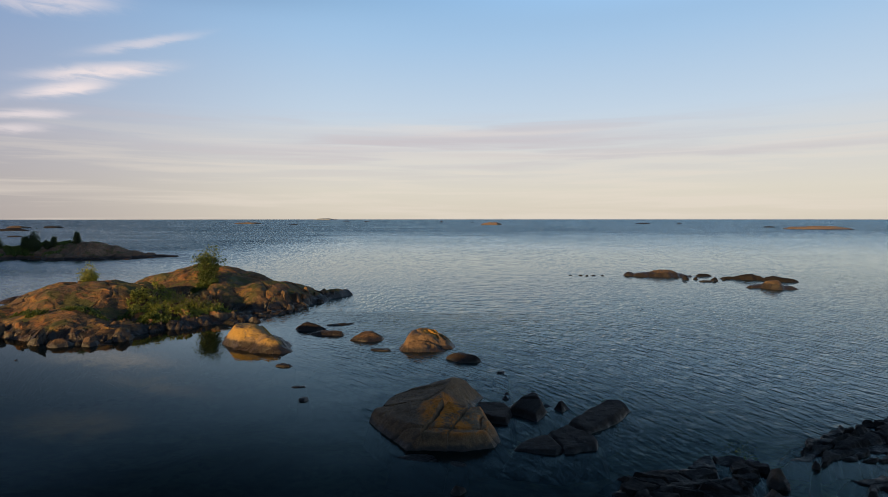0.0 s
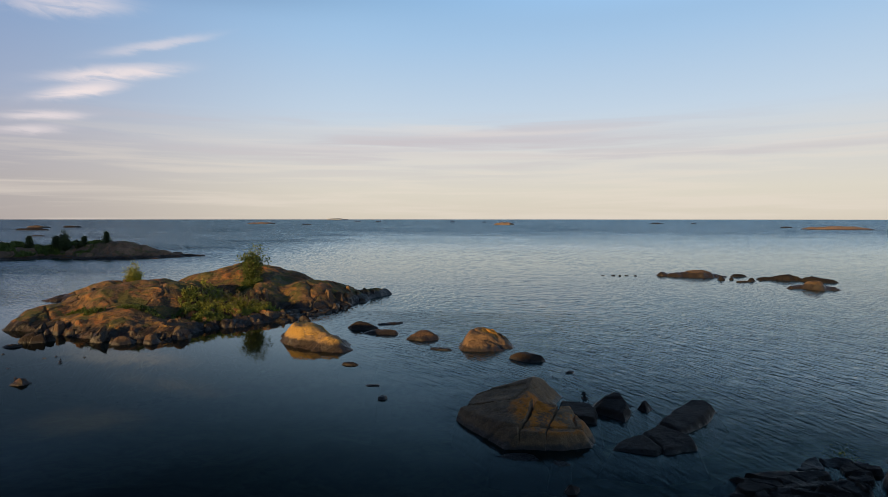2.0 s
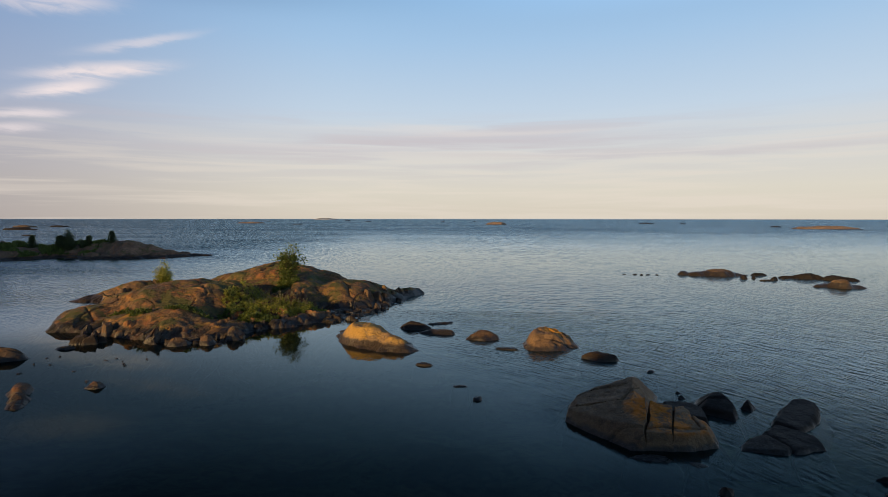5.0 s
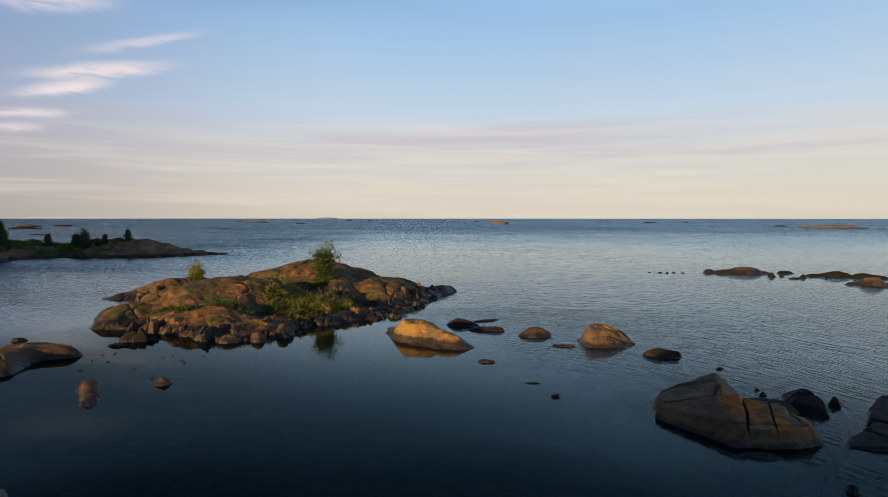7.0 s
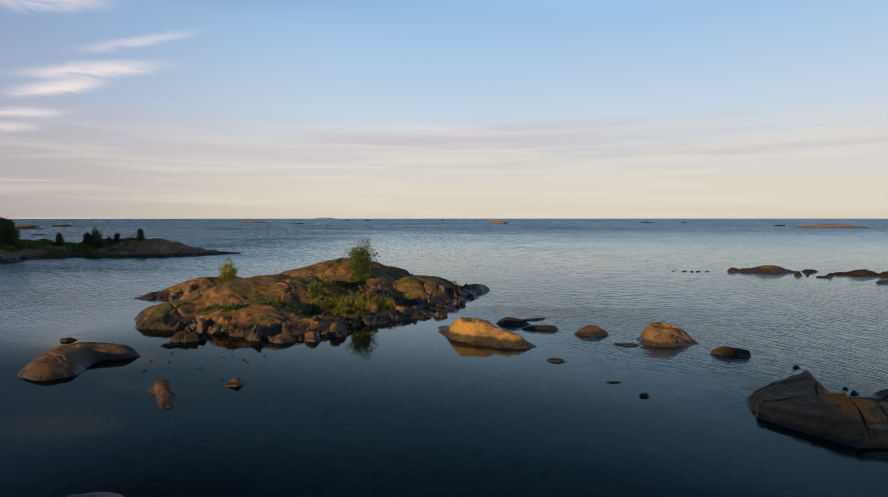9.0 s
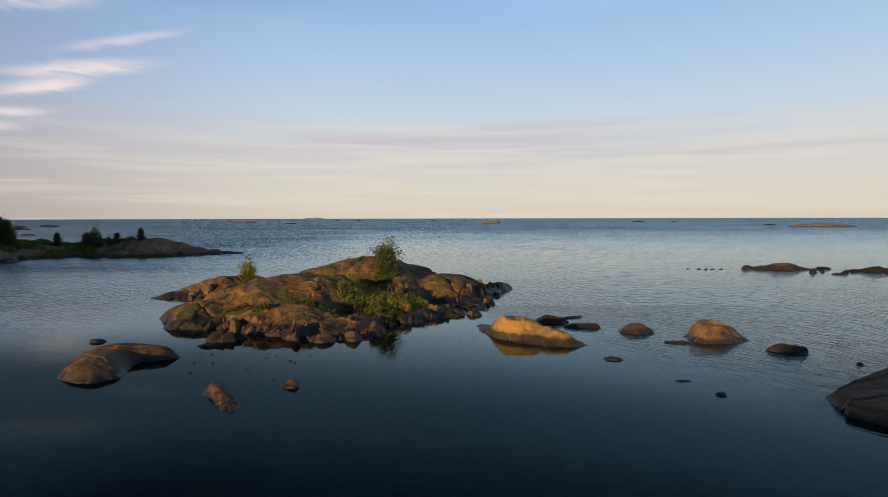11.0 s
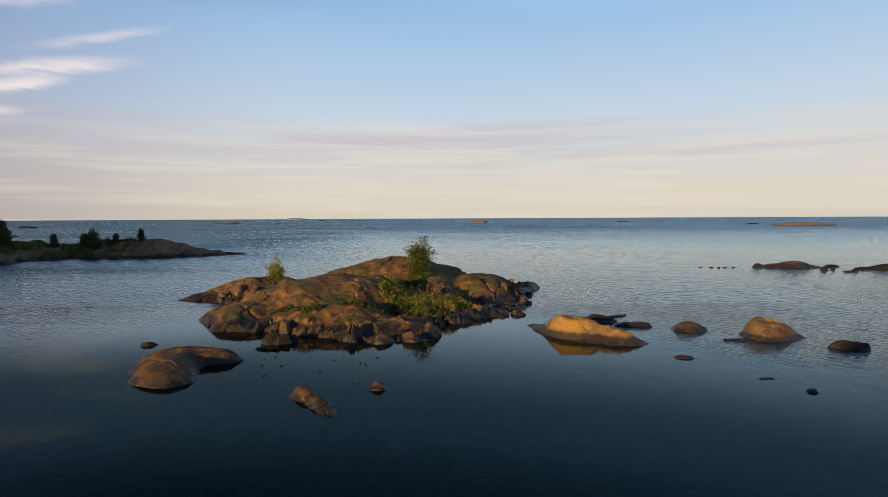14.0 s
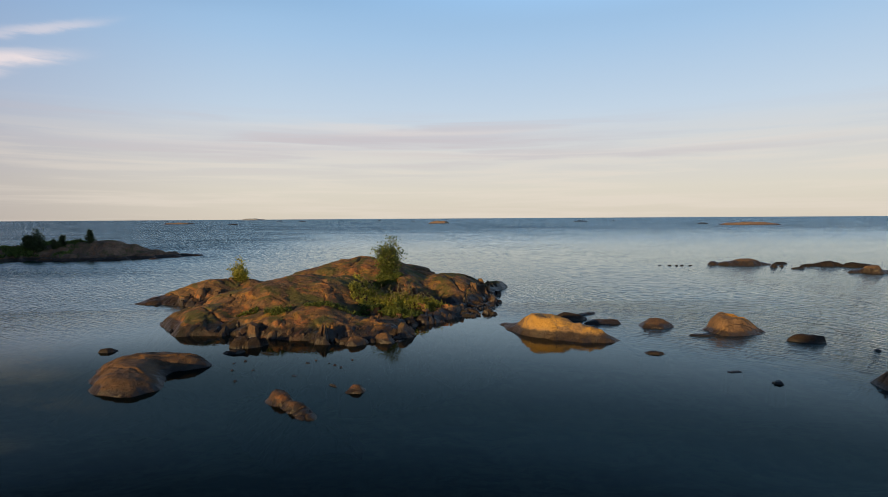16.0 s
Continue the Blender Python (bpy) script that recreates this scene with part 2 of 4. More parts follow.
def water_material():
    """Clear, dark brackish water: Fresnel gloss over a body that lets a little of the bed through."""
    m, n = material("sea_water")
    place = n.add("ShaderNodeNewGeometry").outputs["Position"]
    x, y, _ = n.split(place)
    # wind ripples outside the lee of the islet, calmer inside the cove
    edge = n.math("ADD", n.math("MULTIPLY_ADD", n.math("SUBTRACT", y, 20.0), 0.62, x),
                  n.math("MULTIPLY", n.math("SUBTRACT", n.noise(place, 0.12, 4.0, 0.6), 0.5), 9.0))
    wind = n.math("MAXIMUM", n.step(edge, -9.0, 4.5, 0.02, 1.0), n.math("MAXIMUM", n.step(y, 34.0, 58.0), n.step(n.math("MULTIPLY_ADD", y, -0.6, x), -42.0, -60.0, 0.0, 0.8)))
    # crests run away from the viewer and a little to the left
    along = n.math("ADD", n.math("MULTIPLY", x, 0.97), n.math("MULTIPLY", y, 0.24))
    # and swing round behind the islet's lee
    along = n.math("MULTIPLY_ADD", n.math("MINIMUM", n.math("SUBTRACT", y, 24.0), 9.0), n.step(x, 11.0, -7.0, 0.0, 1.0), along)
    across = n.math("ADD", n.math("MULTIPLY", x, -0.24), n.math("MULTIPLY", y, 0.97))
    crest = n.combine(along, n.math("MULTIPLY", across, 0.34), 0.0)
    long_crest = n.combine(along, n.math("MULTIPLY", across, 0.30), 0.0)
    waves = n.noise(long_crest, 3.9, 2.5, 0.5, 0.6)
    # a second, shorter train that crosses the first at a small angle
    turned = n.combine(n.math("MULTIPLY_ADD", across, 0.33, n.math("MULTIPLY", along, 0.94)), n.math("MULTIPLY_ADD", along, -0.07, n.math("MULTIPLY", across, 0.2)), 3.0)
    small = n.noise(turned, 5.2, 2.0, 0.5, 0.3)
    gusts = n.step(n.noise(n.combine(n.math("MULTIPLY", x, 0.012), n.math("MULTIPLY", y, 0.05), 0.0), 1.0, 4.0, 0.6), 0.32, 0.66, 0.75, 1.1)
    shallow = n.math("MULTIPLY", n.step(y, 15.0, 12.8), n.step(x, 4.0, 7.0))
    wind = n.math("MULTIPLY", n.math("MULTIPLY", wind, gusts), n.math("MULTIPLY_ADD", shallow, -0.85, 1.0))
    height = n.math("MULTIPLY", n.math("ADD", n.math("MULTIPLY", waves, 0.30), n.math("MULTIPLY", small, 0.12)), n.math("MULTIPLY", wind, n.step(y, 22.0, 75.0, 1.0, 0.4)))
    height = n.math("ADD", height, n.math("MULTIPLY", n.noise(place, 1.1, 2.0, 0.5), 0.010))
    height = n.math("ADD", height, n.math("MULTIPLY", n.noise(place, 0.16, 3.0, 0.5), 0.06))
    ripples = n.bump(height, 1.0, 0.55)
    # the choppy surface farther out: facets too fine to be seen singly
    chop = n.add("ShaderNodeTexNoise")
    n.put(chop.inputs["Vector"], crest)
    chop.inputs["Scale"].default_value, chop.inputs["Detail"].default_value, chop.inputs["Roughness"].default_value = 2.8, 3.0, 0.6
    facets = n.vmath("MULTIPLY", n.vmath("SUBTRACT", chop.outputs["Color"], (0.5, 0.5, 0.5)), (1.0, 1.0, 0.0))
    rough_sea = n.math("MULTIPLY", n.step(n.math("ADD", y, n.math("MULTIPLY", x, 0.25)), 14.0, 130.0, 0.10, 0.66), wind)
    tilt = n.add("ShaderNodeVectorMath")
    tilt.operation = "SCALE"
    n.put(tilt.inputs[0], facets)
    n.put(tilt.inputs["Scale"], rough_sea)
    # the waves run in towards the shore and turn their steep faces to it
    inward = n.vmath("NORMALIZE", n.vmath("MULTIPLY", n.vmath("SUBTRACT", (-10.0, -2.0, 0.0), place), (1.0, 1.0, 0.0)))
    steep = n.add("ShaderNodeVectorMath")
    steep.operation = "SCALE"
    n.put(steep.inputs[0], inward)
    n.put(steep.inputs["Scale"], n.math("MULTIPLY", n.math("MAXIMUM", n.step(n.math("MULTIPLY_ADD", n.noise(place, 0.035, 4.0, 0.6), 70.0, n.math("SUBTRACT", y, 35.0)), 40.0, 280.0, 0.0, 0.20), n.step(x, -12.0, -62.0, 0.0, 0.18)), wind))
    slope = n.vmath("ADD", n.vmath("ADD", ripples, tilt.outputs[0]), steep.outputs[0])
    # the backs of the waves lie hidden behind the crests
    leaning = n.add("ShaderNodeVectorMath")
    leaning.operation = "DOT_PRODUCT"
    n.put(leaning.inputs[0], slope)
    n.put(leaning.inputs[1], inward)
    back = n.add("ShaderNodeVectorMath")
    back.operation = "SCALE"
    n.put(back.inputs[0], inward)
    n.put(back.inputs["Scale"], n.math("MULTIPLY", n.math("MAXIMUM", n.math("SUBTRACT", 0.0, leaning.outputs["Value"]), 0.0), n.step(y, 14.0, 36.0, 0.92, 1.0)))
    surface = n.vmath("NORMALIZE", n.vmath("ADD", slope, back.outputs[0]))
    body = n.add("ShaderNodeBsdfDiffuse")
    n.put(body.inputs[0], n.mix(n.math("MULTIPLY", wind, 1.0, clamp=True), (0.003, 0.007, 0.008), (0.012, 0.032, 0.031)))
    clear = n.add("ShaderNodeBsdfTransparent")
    n.put(clear.inputs[0], (0.78, 0.90, 0.74))
    deep = n.add("ShaderNodeMixShader")
    # the shallows by the near ledges are clear enough to show the bed
    n.put(deep.inputs[0], n.math("MULTIPLY", n.math("MULTIPLY_ADD", shallow, 0.5, 0.28), n.step(y, 45.0, 25.0)))
    n.tree.links.new(body.outputs[0], deep.inputs[1])
    n.tree.links.new(clear.outputs[0], deep.inputs[2])
    gloss = n.add("ShaderNodeBsdfGlossy")
    n.put(gloss.inputs["Roughness"], n.step(y, 20.0, 150.0, 0.04, 0.24))
    # gloss colour falls towards the cove and near shore, painting the reflection darker
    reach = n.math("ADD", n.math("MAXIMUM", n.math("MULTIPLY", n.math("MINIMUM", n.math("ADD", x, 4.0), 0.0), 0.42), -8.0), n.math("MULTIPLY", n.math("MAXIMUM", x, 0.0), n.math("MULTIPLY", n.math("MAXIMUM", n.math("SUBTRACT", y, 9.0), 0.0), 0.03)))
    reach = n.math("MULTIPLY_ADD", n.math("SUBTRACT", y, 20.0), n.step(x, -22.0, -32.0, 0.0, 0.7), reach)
    reflection_fade = n.step(n.math("ADD", y, reach), 9.2, 24.0)
    n.put(gloss.inputs["Color"], n.mix(reflection_fade, (0.20, 0.265, 0.275), (0.95, 1.03, 1.02)))
    n.put(gloss.inputs["Normal"], surface)
    fresnel = n.add("ShaderNodeFresnel")
    fresnel.inputs[0].default_value = 1.5
    n.put(fresnel.inputs[1], surface)
    out = n.add("ShaderNodeMixShader")
    n.put(out.inputs[0], fresnel.outputs[0])
    n.tree.links.new(deep.outputs[0], out.inputs[1])
    n.tree.links.new(gloss.outputs[0], out.inputs[2])
    n.tree.links.new(out.outputs[0], n.add("ShaderNodeOutputMaterial").inputs[0])
    return m


# the high wet value also paints shade along the islet's base
GRANITE = rock_material("red_granite", (0.062, 0.037, 0.018), (0.22, 0.126, 0.057), (0.36, 0.20, 0.04), wet=0.40, cover=0.30, grey=0.95, moss=1.0, rust=0.7, spots=0.6)
OCHRE = rock_material("ochre_granite", (0.15, 0.096, 0.044), (0.30, 0.195, 0.092), (0.60, 0.35, 0.07), cover=0.62, grey=0.5, wet=0.26)
CAPPED = rock_material("orange_capped_granite", (0.11, 0.066, 0.032), (0.23, 0.14, 0.068), (0.70, 0.35, 0.035), cover=1.0, grey=0.4, wet=0.14, centre=(-2.0, 24.45, 0.4))
LICHENED = rock_material("lichened_granite", (0.15, 0.082, 0.038), (0.31, 0.18, 0.086), (0.92, 0.27, 0.008), cover=0.7, grey=0.35, wet=0.08, centre=(-0.15, 14.5, 1.25), spots=0.6)
GRANITE_LOW = rock_material("bare_red_granite", (0.040, 0.022, 0.012), (0.105, 0.058, 0.031), grey=0.6, wet=0.11, rust=0.4)
GREY_ROCK = rock_material("grey_granite", (0.055, 0.031, 0.015), (0.145, 0.083, 0.040), (0.34, 0.17, 0.04), cover=0.2, wet=0.14, grey=0.5)
# wet rock, its colour darkened further so the stones look shaded
DARK_ROCK = rock_material("wet_shaded_granite", (0.016, 0.010, 0.006), (0.035, 0.023, 0.015), grey=0.2, wet=0.04, spots=0.25)
# near-black: the shade over the near ledges is put into this colour
LEDGE_ROCK = rock_material("shaded_weedy_rock", (0.008, 0.007, 0.006), (0.026, 0.021, 0.018), grey=0.0, wet=0.04, spots=0.12)
# the high wet value also paints the shaded flanks, leaving the tops light
SKERRY_ROCK = rock_material("skerry_granite", (0.085, 0.055, 0.030), (0.20, 0.13, 0.07), grey=0.6, wet=0.42)
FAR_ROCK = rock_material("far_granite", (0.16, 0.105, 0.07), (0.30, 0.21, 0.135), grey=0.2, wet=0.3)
MOSSY = rock_material("mossy_granite", (0.13, 0.076, 0.046), (0.27, 0.165, 0.105), (0.105, 0.105, 0.032), cover=0.35, grey=0.5, wet=0.35, rust=0.4)
# pale grey-blue: distance haze painted into the far island's colour
FAR_HAZE = rock_material("far_haze_rock", (0.22, 0.24, 0.26), (0.30, 0.32, 0.34), grey=0.0, spots=0.2)
BARK, TURF, BED, WATER = bark_material(), soil_material(), bed_material(), water_material()
LEAVES = leaf_material("alder_leaves", (0.065, 0.105, 0.018), (0.18, 0.225, 0.045))
HERBS = leaf_material("herb_leaves", (0.16, 0.20, 0.024), (0.48, 0.46, 0.08))
DRY = leaf_material("dry_stalks", (0.20, 0.17, 0.07), (0.38, 0.31, 0.15))
NEEDLES = leaf_material("juniper_needles", (0.05, 0.075, 0.026), (0.11, 0.14, 0.05))


# ---------------------------------------------------------------- mesh helpers
def mesh_from(name, verts, faces, mat, smooth=True, sharp=0):
    me = bpy.data.meshes.new(name)
    me.from_pydata(np.asarray(verts).tolist(), [], [tuple(int(i) for i in f) for f in faces])
    me.materials.append(mat)
    if smooth:
        me.polygons.foreach_set("use_smooth", [True] * len(me.polygons))
    if sharp:
        me.set_sharp_from_angle(angle=radians(sharp))
    me.update()
    return me


def part(name, me, parent, label=""):
    ob = new(name, me)
    ob.parent = parent
    ob.matrix_parent_inverse = parent.matrix_basis.inverted()
    return tagged(ob, label) if label else ob


def lattice(ix, iy, iz, seed):
    h = (ix * 374761393 + iy * 668265263 + iz * 2147483647 + seed * 1274126177) & 0xFFFFFFFF
    h = ((h ^ (h >> 13)) * 1274126177) & 0xFFFFFFFF
    return ((h ^ (h >> 16)) & 0xFFFF) / 65535.0


def value_noise(p, seed=0):
    """Smooth noise, -1 to 1, at points in rows."""
    cell = np.floor(p).astype(np.int64)
    f = p - cell
    f = f * f * f * (f * (f * 6 - 15) + 10)
    total = 0.0
    for dx in (0, 1):
        for dy in (0, 1):
            for dz in (0, 1):
                w = (f[:, 0] if dx else 1 - f[:, 0]) * (f[:, 1] if dy else 1 - f[:, 1]) * (f[:, 2] if dz else 1 - f[:, 2])
                total = total + w * lattice(cell[:, 0] + dx, cell[:, 1] + dy, cell[:, 2] + dz, seed)
    return total * 2 - 1


def fbm(p, seed=0, octaves=4, gain=0.5):
    total, size = 0.0, 1.0
    for k in range(octaves):
        total = total + size * value_noise(p * 2.03 ** k + 17.3 * k, seed + k)
        size *= gain
    return total


def cells(xy, step, seed, tilt=0.0):
    """Distance to the joint between the two nearest of jittered cells, and a random number of the nearest cell."""
    g = np.floor(xy / step).astype(np.int64)
    best, second = np.full(len(xy), 1e9), np.full(len(xy), 1e9)
    tone = np.zeros(len(xy))
    zero = np.zeros(len(xy), np.int64)
    for dx in (-1, 0, 1):
        for dy in (-1, 0, 1):
            cx, cy = g[:, 0] + dx, g[:, 1] + dy
            px = (cx + lattice(cx, cy, zero, seed)) * step
            py = (cy + lattice(cx, cy, zero + 1, seed)) * step
            d = np.hypot(xy[:, 0] - px, xy[:, 1] - py)
            nearer = d < best
            second = np.where(nearer, best, np.minimum(second, d))
            own = lattice(cx, cy, zero + 2, seed)
            if tilt:
                own = own + tilt * ((lattice(cx, cy, zero + 3, seed) - 0.5) * (xy[:, 0] - px) + (lattice(cx, cy, zero + 4, seed) - 0.5) * (xy[:, 1] - py)) / step
            tone = np.where(nearer, own, tone)
            best = np.where(nearer, d, best)
    return second - best, tone


def rise(xy, bumps, blend=0.25):
    """Height of rounded masses (x, y, half length, half width, turn in degrees, height, fullness) run together."""
    hs = []
    for x, y, a, b, turn, h, p in bumps:
        c, s = math.cos(radians(turn)), math.sin(radians(turn))
        u, v = xy[:, 0] - x, xy[:, 1] - y
        q = np.sqrt(((u * c + v * s) / a) ** 2 + ((v * c - u * s) / b) ** 2)
        inner = h * (1 - np.minimum(q, 1.0) ** p)
        hs.append(np.where(q < 1, inner, -(q - 1) * min(a, b) * 0.8))
    hs = np.array(hs)
    top = hs.max(0)
    return top + blend * np.log(np.exp((hs - top) / blend).sum(0)) * (top > -0.6)


def heights_to_mesh(name, x0, x1, y0, y1, step, height, mat, floor=-0.8, sharp=0, whole=False):
    nx, ny = int((x1 - x0) / step) + 1, int((y1 - y0) / step) + 1
    gx, gy = np.meshgrid(np.linspace(x0, x1, nx), np.linspace(y0, y1, ny))
    xy = np.stack([gx.ravel(), gy.ravel()], 1)
    z = np.maximum(height(xy), floor)
    i = np.arange(nx * ny).reshape(ny, nx)
    quads = np.stack([i[:-1, :-1], i[:-1, 1:], i[1:, 1:], i[1:, :-1]], -1).reshape(-1, 4)
    quads = quads[(z[quads] > floor + 0.01).any(1)]
    if whole:                                                        # keep the largest connected sheet
        mark = np.full(nx * ny, -1, np.int64)
        mark[quads.ravel()] = np.repeat(np.arange(len(quads)), 4)
        for _ in range(4000):
            least = mark[quads].max(1)
            before = mark.copy()
            np.maximum.at(mark, quads.ravel(), np.repeat(least, 4))
            if (mark == before).all():
                break
        own = mark[quads[:, 0]]
        names, counts = np.unique(own, return_counts=True)
        quads = quads[own == names[counts.argmax()]]
    used, back = np.unique(quads, return_inverse=True)
    return mesh_from(name, np.column_stack([xy, z])[used], back.reshape(-1, 4), mat, True, sharp)


def rock_mesh(name, length, width, height, mat, seed, full=2.4, peak=(0.0, 0.0), square=2.5, rough=0.04, cuts=9, rings=20, around=56, depth=0.7, cut=0.36):
    """One boulder about its own middle at the water: a rounded mass with broken flats and a rough skin, going on below the water."""
    rng = random.Random(seed)
    size = min(length, width) / 2
    t = np.linspace(0, 2 * np.pi, around, endpoint=False)
    c, s = np.cos(t), np.sin(t)
    r = (np.abs(c) ** square + np.abs(s) ** square) ** (-1 / square)
    for k in (2, 3, 4, 5):
        r = r * (1 + rng.uniform(-0.22, 0.22) / k * np.cos(k * t + rng.uniform(0, 6.28)))
    rim = np.stack([r * c * length / 2, r * s * width / 2], 1)
    top = np.array([peak[0] * length / 2, peak[1] * width / 2])
    verts = [(top[0], top[1], height)]
    for k in range(1, rings + 1):
        q = 1.32 * k / rings
        xy = top + (rim - top) * (q if q < 1 else 1 + (q - 1) * 0.7)
        z = height * (1 - q ** full) if q < 1 else -(q - 1) / 0.32 * depth
        verts += [(a, b, z) for a, b in xy]
    v = np.array(verts, float)
    for _ in range(cuts):
        a = rng.uniform(0, 6.28)
        n = np.array([math.cos(a), math.sin(a), rng.uniform(0.2, 1.3)])
        n /= np.linalg.norm(n)
        far = v @ n
        over = np.maximum(0, far - far.max() * rng.uniform(1 - cut, 1 - cut * 0.3))
        v = v - n * (over * 0.95)[:, None]
    p = v / size
    v[:, 2] += fbm(p * 1.6 + seed, seed, 5, 0.55) * rough * size * 1.6 * (v[:, 2] > -0.3)
    v[:, :2] += np.stack([fbm(p * 1.9 + seed + 5, seed + 9, 3), fbm(p * 1.9 + seed + 11, seed + 21, 3)], 1) * rough * size
    faces = [(0, 1 + k, 1 + (k + 1) % around) for k in range(around)]
    for ring in range(rings - 1):
        a = 1 + ring * around
        faces += [(a + k, a + around + k, a + around + (k + 1) % around, a + (k + 1) % around) for k in range(around)]
    return mesh_from(name, v, faces, mat, True, 38)


def rock(name, label, x, y, length, width, height, turn, mat, seed, group="", **shape):
    ob = new(name, rock_mesh(name, length, width, height, mat, seed, **shape))
    ob.matrix_world = pose(x, y, 0, 0, 0, turn)
    return tagged(ob, label, "rock", group)


# ---------------------------------------------------------------- water and bed
def disc(name, radii, around, mat, height):
    verts, faces = [(0, 0, height(np.zeros((1, 2)))[0])], []
    t = np.linspace(0, 2 * np.pi, around, endpoint=False)
    for r in radii:
        xy = np.stack([r * np.cos(t), r * np.sin(t)], 1)
        verts += np.column_stack([xy, height(xy)]).tolist()
    faces += [(0, 1 + k, 1 + (k + 1) % around) for k in range(around)]
    for ring in range(len(radii) - 1):
        a = 1 + ring * around
        faces += [(a + k, a + around + k, a + around + (k + 1) % around, a + (k + 1) % around) for k in range(around)]
    return mesh_from(name, verts, faces, mat)


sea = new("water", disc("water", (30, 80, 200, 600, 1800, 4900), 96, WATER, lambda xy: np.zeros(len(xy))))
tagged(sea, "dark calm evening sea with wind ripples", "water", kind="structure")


def bed_height(xy):
    out = np.clip((xy[:, 1] - 9.0) / 14.0, 0, 1) - 0.35 * np.clip((xy[:, 0] - 4.0) / 8.0, 0, 1)
    deep = -0.55 - 2.6 * np.clip(out, 0, 1)
    return deep + 0.22 * fbm(np.column_stack([xy * 0.35, 0 * deep]), 4, 4)


bed = new("seabed", heights_to_mesh("seabed", -80, 60, 4, 70, 0.7, bed_height, BED, -9))
tagged(bed, "dark stony sea bed under shallow water", "sea bed", kind="structure")


# ---------------------------------------------------------------- the islet
ISLET = (
    (-22.45, 30.60, 5.2, 4.4, 15, 2.15, 1.9), (-24.65, 29.60, 4.2, 2.7, 12, 1.5, 1.8), (-20.25, 38.20, 7.0, 4.8, 0, 2.5, 1.7), (-17.45, 35.60, 3.2, 3.0, 0, 1.7, 2.0),
    (-28.65, 36.50, 5.7, 2.3, 9, 1.45, 1.5), (-26.75, 27.80, 2.7, 1.6, -40, 0.75, 2.6),
    (-21.95, 26.50, 4.0, 2.4, -4, 1.05, 2.0), (-20.45, 24.90, 2.9, 1.1, 0, 0.5, 3.0), (-17.15, 30.20, 2.5, 3.1, 20, 0.42, 4.0),
    (-14.25, 36.60, 3.5, 4.2, -20, 1.52, 1.6), (-12.4, 37.8, 1.8, 2.5, -24, 0.98, 1.6), (-10.9, 39.4, 1.9, 0.8, 42, 0.55, 1.5), (-16.6, 38.4, 3.2, 3.0, 0, 1.9, 1.8),
    (-13.45, 31.40, 1.5, 1.9, 0, 0.16, 3.0), (-18.05, 25.10, 0.8, 1.4, 15, 0.4, 3.0))


def islet_height(xy):
    p = np.column_stack([xy, 0 * xy[:, 0]])
    warp = np.stack([fbm(p * 0.45, 3, 3), fbm(p * 0.45 + 9, 6, 3)], 1) * 0.5
    h = rise(xy + warp, ISLET, 0.15)
    broken = np.clip((0.80 - h) / 0.5, 0.07, 1.0) * (1 - 0.7 * np.clip((-24.2 - xy[:, 0]) / 1.5, 0, 1) * (1 - np.exp(-((xy[:, 0] + 29.85) / 1.8) ** 2 - ((xy[:, 1] - 34.8) / 1.2) ** 2))) * (1 - 0.65 * np.clip((xy[:, 0] + 16.0) / 1.5, 0, 1) * np.clip((xy[:, 1] - 30.5) / 1.0, 0, 1))                     # the shore is broken into blocks, the tops are ice-worn
    turned = xy @ np.array([[0.86, -0.5], [0.5, 0.86]]) * (1.0, 1.6)
    crooked = np.stack([fbm(p * 1.1 + 21, 43, 3), fbm(p * 1.1 + 33, 46, 3)], 1) * 0.35
    joint, tone = cells(turned + warp * 1.2 + crooked, 1.45, 8, 2.6)
    h = h + (tone - 0.5) * 0.40 * broken - 0.15 * broken * np.exp(-(joint / 0.07) ** 2)
    joint, tone = cells(turned + 40 + crooked * 1.3, 0.6, 18, 2.4)
    h = h + (tone - 0.5) * 0.15 * broken ** 2 - 0.06 * broken ** 2 * np.exp(-(joint / 0.05) ** 2)
    joint, tone = cells(xy * (0.8, 1.3) + warp * 1.5 + 3, 3.4, 5, 0.9)
    some = np.clip(value_noise(p * 0.3 + 5, 77) * 3 + 0.4, 0, 1) * (h > 0.25)
    h = h + ((tone - 0.5) * 0.09 - 0.10 * np.exp(-(joint / 0.06) ** 2)) * some
    for across, gap, seed, deep in (((0.5, 0.87), 2.1, 91, 0.14), ((0.95, -0.3), 2.9, 95, 0.12)):
        lane = (xy[:, 0] * across[0] + xy[:, 1] * across[1] + 0.9 * fbm(p * 0.3, seed, 3)) / gap
        near = np.abs(lane - np.round(lane)) * gap
        on = np.clip(value_noise(p * 0.45 + seed, seed + 2) * 4, 0, 1)
        h = h - deep * np.exp(-(near / 0.04) ** 2) * on + 0.02 * on * np.sign(lane - np.round(lane)) * np.exp(-near / 0.4)
    ridged = 1 - np.abs(fbm(p * (0.9, 1.5, 1) + 3, 57, 4, 0.55)) * 1.6
    h = h + 0.06 * fbm(p * 1.5, 12, 5, 0.55) * (0.3 + broken) + 0.16 * fbm(p * 0.4, 30, 3) + 0.05 * (ridged - 0.5)
    return h


def islet_ground(x, y):
    return float(islet_height(np.array([[x, y]], float))[0])


islet = new("islet", heights_to_mesh("islet", -38, -6, 20, 47, 0.07, islet_height, GRANITE, -1.7, 42, True))
tagged(islet, "low islet of rounded reddish granite with broken shore ledges", "islet", kind="structure")


